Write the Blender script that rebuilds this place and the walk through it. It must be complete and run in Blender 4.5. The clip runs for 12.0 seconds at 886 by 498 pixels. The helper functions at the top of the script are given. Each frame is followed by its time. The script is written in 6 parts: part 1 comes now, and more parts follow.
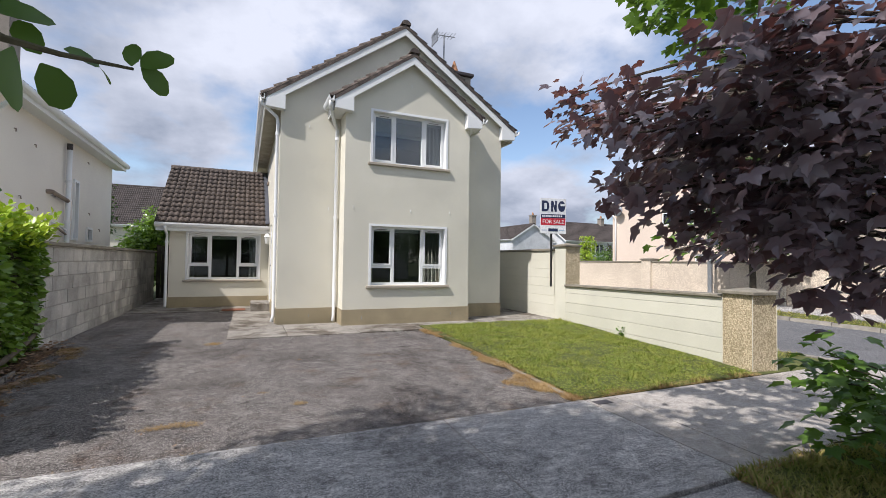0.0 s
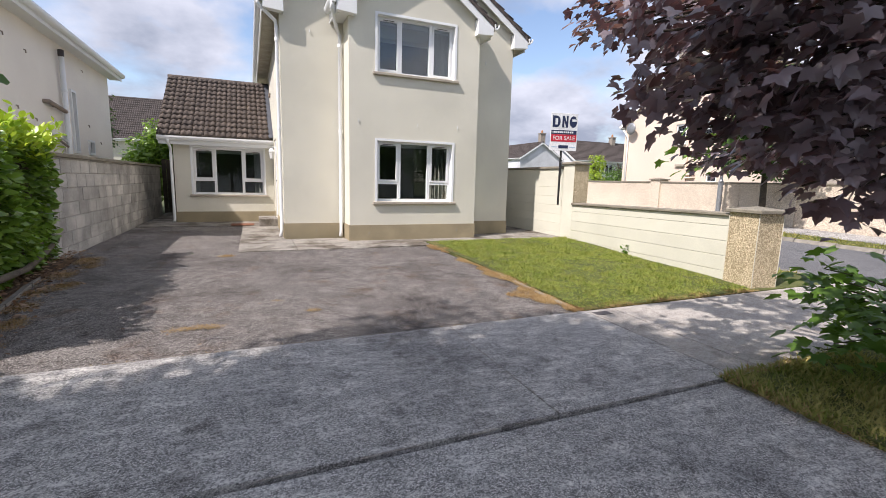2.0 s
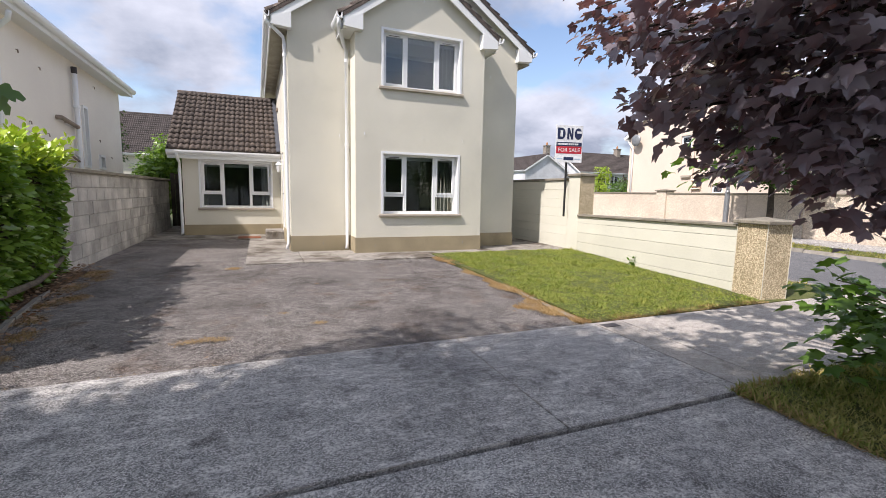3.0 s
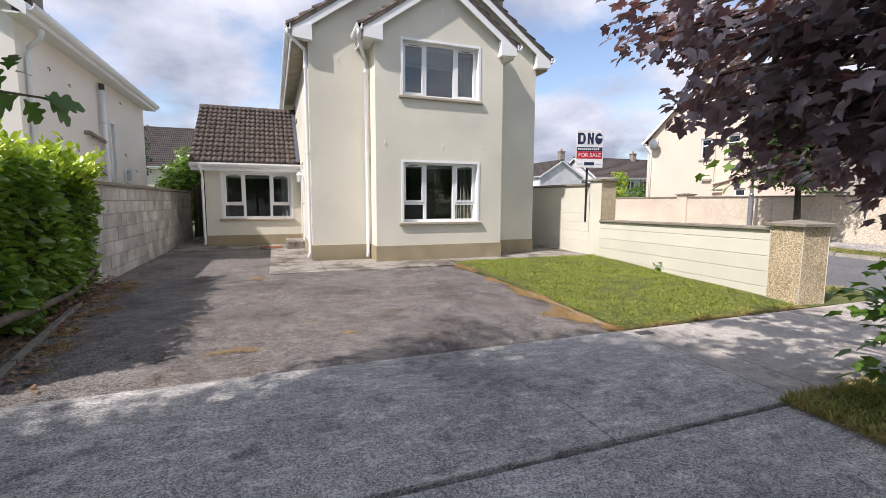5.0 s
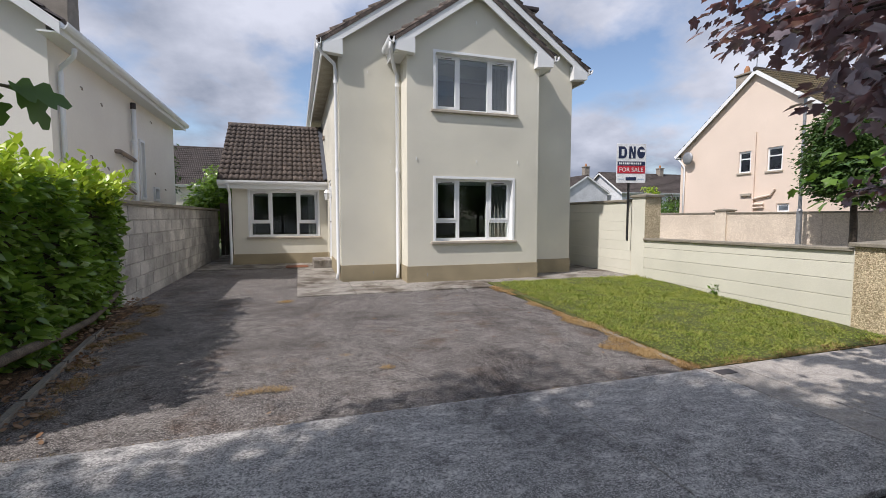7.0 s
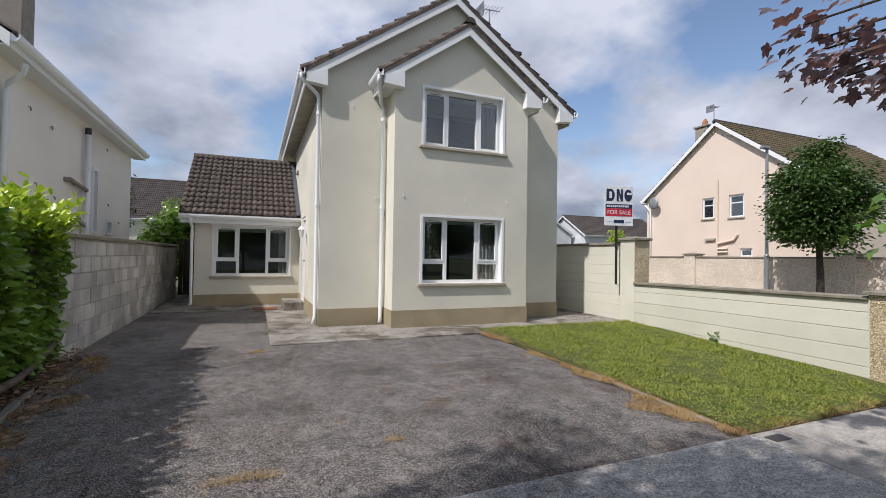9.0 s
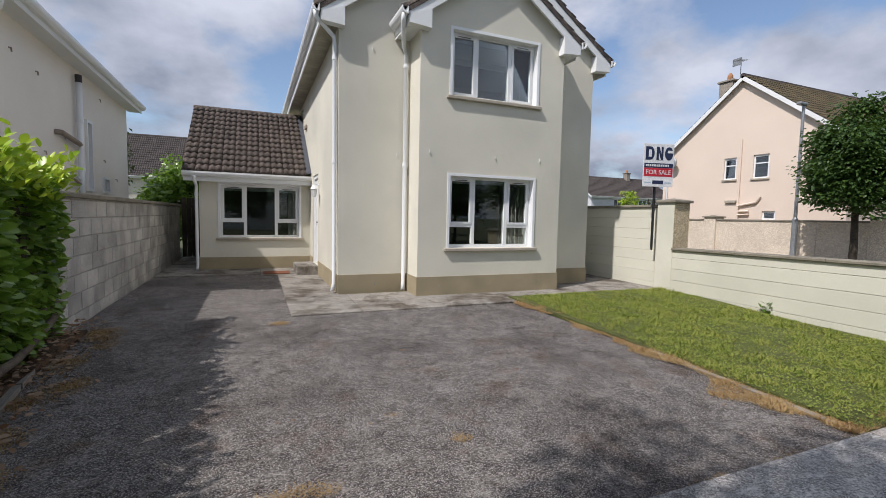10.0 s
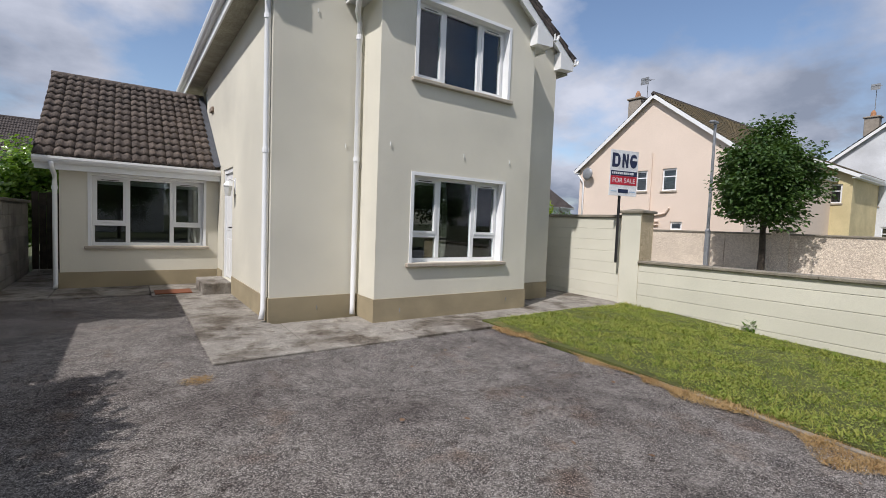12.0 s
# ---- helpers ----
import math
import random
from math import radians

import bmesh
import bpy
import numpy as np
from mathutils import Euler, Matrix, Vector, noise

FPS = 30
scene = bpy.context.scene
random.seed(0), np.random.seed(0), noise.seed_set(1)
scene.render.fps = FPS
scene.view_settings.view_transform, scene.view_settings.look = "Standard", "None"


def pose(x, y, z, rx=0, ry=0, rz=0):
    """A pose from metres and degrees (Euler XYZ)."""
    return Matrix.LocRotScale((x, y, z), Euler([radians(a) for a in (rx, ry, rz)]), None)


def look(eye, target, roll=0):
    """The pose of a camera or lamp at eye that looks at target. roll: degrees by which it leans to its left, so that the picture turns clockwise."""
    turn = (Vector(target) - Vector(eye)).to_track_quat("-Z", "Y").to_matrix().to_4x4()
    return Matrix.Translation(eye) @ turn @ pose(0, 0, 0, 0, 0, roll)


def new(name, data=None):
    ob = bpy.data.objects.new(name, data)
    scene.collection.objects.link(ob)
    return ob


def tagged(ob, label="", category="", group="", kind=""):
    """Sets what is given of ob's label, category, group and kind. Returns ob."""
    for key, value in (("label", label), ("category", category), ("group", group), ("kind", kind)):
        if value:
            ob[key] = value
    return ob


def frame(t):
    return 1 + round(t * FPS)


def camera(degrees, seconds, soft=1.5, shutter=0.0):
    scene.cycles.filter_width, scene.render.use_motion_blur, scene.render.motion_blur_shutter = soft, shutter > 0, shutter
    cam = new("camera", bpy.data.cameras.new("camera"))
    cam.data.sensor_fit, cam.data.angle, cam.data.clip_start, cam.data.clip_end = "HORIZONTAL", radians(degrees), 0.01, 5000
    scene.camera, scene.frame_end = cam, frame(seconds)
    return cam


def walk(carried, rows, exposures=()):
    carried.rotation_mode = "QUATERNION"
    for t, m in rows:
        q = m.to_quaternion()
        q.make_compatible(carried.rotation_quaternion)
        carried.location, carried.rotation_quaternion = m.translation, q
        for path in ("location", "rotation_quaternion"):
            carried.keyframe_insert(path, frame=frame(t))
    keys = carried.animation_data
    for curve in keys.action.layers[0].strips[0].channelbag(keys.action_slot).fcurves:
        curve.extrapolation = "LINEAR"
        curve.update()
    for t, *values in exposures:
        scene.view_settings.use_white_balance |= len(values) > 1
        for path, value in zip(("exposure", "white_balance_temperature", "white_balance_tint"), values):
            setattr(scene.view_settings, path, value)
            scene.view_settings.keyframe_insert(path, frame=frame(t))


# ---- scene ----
cam = camera(89.1, 12.0, 0.75)
PATH = [
    (0, (0.344, 0.258, 1.576), (1.145, 2.09, 1.633), 0.8),
    (0.5, (0.328, 0.255, 1.531), (1.125, 2.088, 1.481), 1.0),
    (1, (0.326, 0.271, 1.499), (1.116, 2.084, 1.201), 1.1),
    (1.5, (0.32, 0.254, 1.499), (1.104, 2.067, 1.189), 1.3),
    (2, (0.31, 0.246, 1.515), (1.087, 2.065, 1.217), 1.4),
    (2.5, (0.306, 0.247, 1.515), (1.066, 2.077, 1.246), 1.4),
    (4.5, (0.233, 0.309, 1.513), (0.969, 2.156, 1.298), 0.2),
    (5, (0.184, 0.349, 1.505), (0.883, 2.211, 1.293), 0.2),
    (5.5, (0.171, 0.396, 1.504), (0.83, 2.272, 1.29), 0.6),
    (6, (0.143, 0.55, 1.497), (0.778, 2.434, 1.28), 0.6),
    (6.5, (0.13, 0.764, 1.534), (0.742, 2.661, 1.368), -0.5),
    (7, (0.1, 0.895, 1.545), (0.715, 2.793, 1.403), -0.0),
    (7.5, (0.04, 0.957, 1.605), (0.681, 2.852, 1.603), 0.4),
    (7.7, (0.018, 0.982, 1.612), (0.679, 2.869, 1.672), 0.6),
    (9.3, (-0.181, 1.801, 1.562), (0.596, 3.644, 1.571), 0.9),
    (9.5, (-0.204, 1.957, 1.588), (0.564, 3.803, 1.555), 1.1),
    (10, (-0.379, 2.362, 1.606), (0.394, 4.2, 1.462), 1.2),
    (10.5, (-0.438, 2.752, 1.614), (0.328, 4.595, 1.486), 1.3),
    (11, (-0.457, 3.144, 1.649), (0.307, 4.989, 1.548), 1.4),
    (11.5, (-0.545, 3.587, 1.689), (0.303, 5.395, 1.579), 1.8),
    (12, (-0.591, 4.021, 1.639), (0.559, 5.654, 1.526), 2.2),
]
EXPOSURES = [(0, 0.42, 6380, 13), (0.8, 0.58, 6500, 15), (2.5, 0.67, 6560, 16), (5.5, 0.60, 6560, 16), (6.5, 0.38, 6450, 14), (7.0, 0.24, 6420, 14), (7.5, 0.25, 6380, 13), (9.5, 0.14, 6350, 13), (12, 0.11, 6350, 13)]
walk(cam, [(t, look(eye, target, roll)) for t, eye, target, roll in PATH], EXPOSURES)

# ---- light ----
SUN_WAY = Vector((1.0, 0.38, -1.3)).normalized()
sun = new("sun", bpy.data.lights.new("sun", "SUN"))
sun.data.energy, sun.data.angle, sun.data.color = 3.9, radians(1.0), (1.0, 0.955, 0.905)
sun.matrix_world = look(-SUN_WAY * 60, (0, 0, 0))


def make_world():
    """Blue summer sky with broken grey-white cloud drawn in a flat layer overhead."""
    w = bpy.data.worlds.new("sky")
    scene.world = w
    w.use_nodes = True
    nt = w.node_tree
    nt.nodes.clear()
    N, L = nt.nodes.new, nt.links.new
    out, bg, sky = N("ShaderNodeOutputWorld"), N("ShaderNodeBackground"), N("ShaderNodeTexSky")
    sky.sky_type, sky.sun_disc = "NISHITA", False
    sky.sun_elevation, sky.sun_rotation = math.asin(-SUN_WAY.z), math.atan2(-SUN_WAY.x, -SUN_WAY.y)
    bg.inputs[1].default_value = 0.13
    co, sep = N("ShaderNodeTexCoord"), N("ShaderNodeSeparateXYZ")
    L(co.outputs["Generated"], sep.inputs[0])
    lift = N("ShaderNodeMath"); lift.operation = "ADD"; lift.inputs[1].default_value = 0.38
    up = N("ShaderNodeMath"); up.operation = "MAXIMUM"; up.inputs[1].default_value = 0.0
    L(sep.outputs[2], up.inputs[0]); L(up.outputs[0], lift.inputs[0])
    comb = N("ShaderNodeCombineXYZ")
    for k in (0, 1):
        d = N("ShaderNodeMath"); d.operation = "DIVIDE"
        L(sep.outputs[k], d.inputs[0]); L(lift.outputs[0], d.inputs[1]); L(d.outputs[0], comb.inputs[k])
    shift = N("ShaderNodeVectorMath"); shift.operation = "ADD"; shift.inputs[1].default_value = CLOUD_SHIFT
    L(comb.outputs[0], shift.inputs[0])
    big, fine = N("ShaderNodeTexNoise"), N("ShaderNodeTexNoise")
    for tex, sc, det in ((big, 1.15, 9), (fine, 1.5, 9)):
        tex.inputs["Scale"].default_value, tex.inputs["Detail"].default_value = sc, det
        tex.inputs["Roughness"].default_value = 0.55
        L(shift.outputs[0], tex.inputs["Vector"])
    cover = N("ShaderNodeValToRGB")
    cover.color_ramp.elements[0].position, cover.color_ramp.elements[1].position = 0.425, 0.53
    L(big.outputs[0], cover.inputs[0])
    tone = N("ShaderNodeValToRGB")
    tone.color_ramp.elements[0].position, tone.color_ramp.elements[1].position = 0.38, 0.62
    tone.color_ramp.elements[0].color, tone.color_ramp.elements[1].color = (1.9, 2.2, 2.8, 1), (4.7, 4.95, 5.6, 1)
    L(fine.outputs[0], tone.inputs[0])
    mix = N("ShaderNodeMix"); mix.data_type = "RGBA"
    L(cover.outputs[0], mix.inputs[0]); L(sky.outputs[0], mix.inputs[6]); L(tone.outputs[0], mix.inputs[7])
    L(mix.outputs[2], bg.inputs[0]); L(bg.outputs[0], out.inputs[0])


CLOUD_SHIFT = (3.1, 0.7, 0.0)
make_world()


# ---- materials ----
def material(name, base, dark=None, rough=0.8, scale=8.0, fine=120.0, bump=0.3, bump_size=0.004, metal=0.0, spread=0.5,
             light=None, vary=0.0, spec=0.4, island=False, cells=0.0):
    """A surface in object space: two scales of noise between a base and a darker (and lighter) tone, with fine relief."""
    m = bpy.data.materials.new(name)
    m.use_nodes = True
    nt = m.node_tree
    N, L = nt.nodes.new, nt.links.new
    bs = nt.nodes["Principled BSDF"]
    bs.inputs["Roughness"].default_value, bs.inputs["Metallic"].default_value = rough, metal
    bs.inputs["Specular IOR Level"].default_value = spec
    dark = dark or tuple(c * 0.75 for c in base)
    light = light or tuple(min(1, c * 1.12) for c in base)
    geo = N("ShaderNodeNewGeometry")
    n1, n2 = N("ShaderNodeTexNoise"), N("ShaderNodeTexNoise")
    for n, sc, det in ((n1, scale, 6), (n2, fine, 3)):
        n.inputs["Scale"].default_value, n.inputs["Detail"].default_value = sc, det
        L(geo.outputs["Position"], n.inputs["Vector"])
    r1 = N("ShaderNodeValToRGB")
    r1.color_ramp.elements[0].position, r1.color_ramp.elements[1].position = 0.5 - spread * 0.4, 0.5 + spread * 0.4
    r1.color_ramp.elements[0].color, r1.color_ramp.elements[1].color = (*dark, 1), (*base, 1)
    L(n1.outputs[0], r1.inputs[0])
    r2 = N("ShaderNodeValToRGB")
    r2.color_ramp.elements[0].position, r2.color_ramp.elements[1].position = 0.35, 0.68
    r2.color_ramp.elements[0].color = (*[d / max(b, 1e-4) for d, b in zip(dark, base)], 1)
    r2.color_ramp.elements[1].color = (*[l / max(b, 1e-4) for l, b in zip(light, base)], 1)
    height = n2.outputs[0]
    if cells:
        vo = N("ShaderNodeTexVoronoi")
        vo.inputs["Scale"].default_value = cells
        L(geo.outputs["Position"], vo.inputs["Vector"])
        cs = N("ShaderNodeSeparateColor")
        L(vo.outputs["Color"], cs.inputs[0])
        L(cs.outputs[0], r2.inputs[0])
        r2.color_ramp.elements[0].position, r2.color_ramp.elements[1].position = 0.15, 0.95
        inv = N("ShaderNodeMath"); inv.operation = "SUBTRACT"; inv.inputs[0].default_value = 1.0
        L(vo.outputs["Distance"], inv.inputs[1])
        height = inv.outputs[0]
    else:
        L(n2.outputs[0], r2.inputs[0])
    mul = N("ShaderNodeMix"); mul.data_type, mul.blend_type = "RGBA", "MULTIPLY"
    mul.inputs[0].default_value = 1.0
    L(r1.outputs[0], mul.inputs[6]); L(r2.outputs[0], mul.inputs[7])
    col = mul.outputs[2]
    if vary:
        if island:
            rnd = geo.outputs["Random Per Island"]
        else:
            rnd = N("ShaderNodeObjectInfo").outputs["Random"]
        mr = N("ShaderNodeMapRange")
        mr.inputs["To Min"].default_value, mr.inputs["To Max"].default_value = 1 - vary, 1 + vary
        L(rnd, mr.inputs[0])
        hs = N("ShaderNodeHueSaturation")
        L(mr.outputs[0], hs.inputs["Value"]); L(col, hs.inputs["Color"])
        col = hs.outputs[0]
    L(col, bs.inputs["Base Color"])
    if bump:
        bp = N("ShaderNodeBump")
        bp.inputs["Strength"].default_value, bp.inputs["Distance"].default_value = bump, bump_size
        L(height, bp.inputs["Height"]); L(bp.outputs[0], bs.inputs["Normal"])
    return m


def stony_material(name, tones, chips, patch, gap, relief, stains, rough=0.95, vary=0.0, streak=0.0):
    """Worn paving: single stone chips in mixed tones with dark gaps, rubbed pale patches, and stains at two larger scales.
    tones: dark, middle and pale chip; patch: how pale the rubbed places are; stains: colour and strength."""
    m = bpy.data.materials.new(name)
    m.use_nodes = True
    nt = m.node_tree
    N, L = nt.nodes.new, nt.links.new
    bs = nt.nodes["Principled BSDF"]
    bs.inputs["Roughness"].default_value, bs.inputs["Specular IOR Level"].default_value = rough, 0.3
    geo = N("ShaderNodeNewGeometry")

    def cloud(scale, detail, lo, hi, stretch=None):
        tex, ramp = N("ShaderNodeTexNoise"), N("ShaderNodeMapRange")
        tex.inputs["Scale"].default_value, tex.inputs["Detail"].default_value, tex.inputs["Roughness"].default_value = scale, detail, 0.62
        if stretch:
            mp = N("ShaderNodeMapping")
            mp.inputs["Scale"].default_value, mp.inputs["Rotation"].default_value = stretch, (0, 0, 0.5)
            L(geo.outputs["Position"], mp.inputs[0]); L(mp.outputs[0], tex.inputs["Vector"])
        else:
            L(geo.outputs["Position"], tex.inputs["Vector"])
        ramp.inputs["From Min"].default_value, ramp.inputs["From Max"].default_value = lo, hi
        L(tex.outputs[0], ramp.inputs[0])
        return ramp.outputs[0]

    def blend(kind, fac, a, b):
        mx = N("ShaderNodeMix")
        mx.data_type, mx.blend_type = "RGBA", kind
        for socket, value in ((mx.inputs[0], fac), (mx.inputs[6], a), (mx.inputs[7], b)):
            if isinstance(value, (int, float)):
                socket.default_value = value
            elif isinstance(value, tuple):
                socket.default_value = (*value, 1)
            else:
                L(value, socket)
        return mx.outputs[2]

    vo, edge, split = N("ShaderNodeTexVoronoi"), N("ShaderNodeTexVoronoi"), N("ShaderNodeSeparateColor")
    edge.feature = "DISTANCE_TO_EDGE"
    for v in (vo, edge):
        v.inputs["Scale"].default_value = chips
        L(geo.outputs["Position"], v.inputs["Vector"])
    L(vo.outputs["Color"], split.inputs[0])
    tone = N("ShaderNodeValToRGB")
    tone.color_ramp.elements[0].position, tone.color_ramp.elements[1].position = 0.1, 0.97
    tone.color_ramp.elements[0].color, tone.color_ramp.elements[1].color = (*tones[0], 1), (*tones[2], 1)
    tone.color_ramp.elements.new(0.6).color = (*tones[1], 1)
    L(split.outputs[0], tone.inputs[0])
    joint = N("ShaderNodeMapRange")
    joint.inputs["From Max"].default_value, joint.inputs["To Min"].default_value = 0.16, 1 - gap
    L(edge.outputs["Distance"], joint.inputs[0])
    col = blend("MULTIPLY", 1.0, tone.outputs[0], joint.outputs[0])
    rub = cloud(5.0, 8, 0.47, 0.62, (1.0, 2.6, 1.0) if streak else None)
    grain = cloud(46.0, 5, 0.42, 0.62)
    both = N("ShaderNodeMath"); both.operation = "MULTIPLY"
    L(rub, both.inputs[0]); L(grain, both.inputs[1])
    scaled = N("ShaderNodeMath"); scaled.operation = "MULTIPLY"; scaled.inputs[1].default_value = patch[1]
    L(both.outputs[0], scaled.inputs[0])
    col = blend("MIX", scaled.outputs[0], col, patch[0])
    for colour, strength, scale, lo, hi in stains:
        amount = N("ShaderNodeMath"); amount.operation = "MULTIPLY"; amount.inputs[1].default_value = strength
        L(cloud(scale, 7, lo, hi), amount.inputs[0])
        col = blend("MULTIPLY", amount.outputs[0], col, colour)
    if vary:
        mr, hs = N("ShaderNodeMapRange"), N("ShaderNodeHueSaturation")
        mr.inputs["To Min"].default_value, mr.inputs["To Max"].default_value = 1 - vary, 1 + vary
        L(N("ShaderNodeObjectInfo").outputs["Random"], mr.inputs[0])
        L(mr.outputs[0], hs.inputs["Value"]); L(col, hs.inputs["Color"])
        col = hs.outputs[0]
    L(col, bs.inputs["Base Color"])
    high = N("ShaderNodeMath"); high.operation = "MULTIPLY_ADD"
    L(split.outputs[1], high.inputs[0]); high.inputs[1].default_value = 0.5
    L(joint.outputs[0], high.inputs[2])
    bp = N("ShaderNodeBump")
    bp.inputs["Strength"].default_value, bp.inputs["Distance"].default_value = 1.0, relief
    L(high.outputs[0], bp.inputs["Height"]); L(bp.outputs[0], bs.inputs["Normal"])
    return m


def leaf_material(name, base, tip, through_light, rough=0.4, spec=0.5, patch=2.2):
    """Leaves: colour differs from leaf to leaf, some light comes through."""
    m = bpy.data.materials.new(name)
    m.use_nodes = True
    nt = m.node_tree
    N, L = nt.nodes.new, nt.links.new
    bs, out = nt.nodes["Principled BSDF"], nt.nodes["Material Output"]
    bs.inputs["Roughness"].default_value, bs.inputs["Specular IOR Level"].default_value = rough, spec
    geo, no = N("ShaderNodeNewGeometry"), N("ShaderNodeTexNoise")
    no.inputs["Scale"].default_value = patch
    L(geo.outputs["Position"], no.inputs["Vector"])
    add = N("ShaderNodeMath"); add.operation = "MULTIPLY_ADD"
    add.inputs[1].default_value, add.inputs[2].default_value = 0.55, -0.02
    L(geo.outputs["Random Per Island"], add.inputs[0])
    plus = N("ShaderNodeMath"); plus.operation = "ADD"
    L(add.outputs[0], plus.inputs[0]); L(no.outputs[0], plus.inputs[1])
    ramp = N("ShaderNodeValToRGB")
    ramp.color_ramp.elements[0].position, ramp.color_ramp.elements[1].position = 0.35, 1.0
    ramp.color_ramp.elements[0].color, ramp.color_ramp.elements[1].color = (*base, 1), (*tip, 1)
    L(plus.outputs[0], ramp.inputs[0])
    L(ramp.outputs[0], bs.inputs["Base Color"])
    tr, mx = N("ShaderNodeBsdfTranslucent"), N("ShaderNodeMixShader")
    tr.inputs[0].default_value = (*through_light, 1)
    mx.inputs[0].default_value = 0.3
    L(bs.outputs[0], mx.inputs[1]); L(tr.outputs[0], mx.inputs[2]); L(mx.outputs[0], out.inputs[0])
    return m


def glass_material():
    m = bpy.data.materials.new("window_glass")
    m.use_nodes = True
    nt = m.node_tree
    nt.nodes.clear()
    N, L = nt.nodes.new, nt.links.new
    out, tr, gl, fr, mx = (N(k) for k in ("ShaderNodeOutputMaterial", "ShaderNodeBsdfTransparent", "ShaderNodeBsdfGlossy",
                                          "ShaderNodeFresnel", "ShaderNodeMixShader"))
    tr.inputs[0].default_value, gl.inputs[0].default_value = (0.78, 0.82, 0.8, 1), (0.95, 0.97, 1, 1)
    gl.inputs["Roughness"].default_value, fr.inputs["IOR"].default_value = 0.01, 1.72
    L(fr.outputs[0], mx.inputs[0]); L(tr.outputs[0], mx.inputs[1]); L(gl.outputs[0], mx.inputs[2]); L(mx.outputs[0], out.inputs[0])
    return m


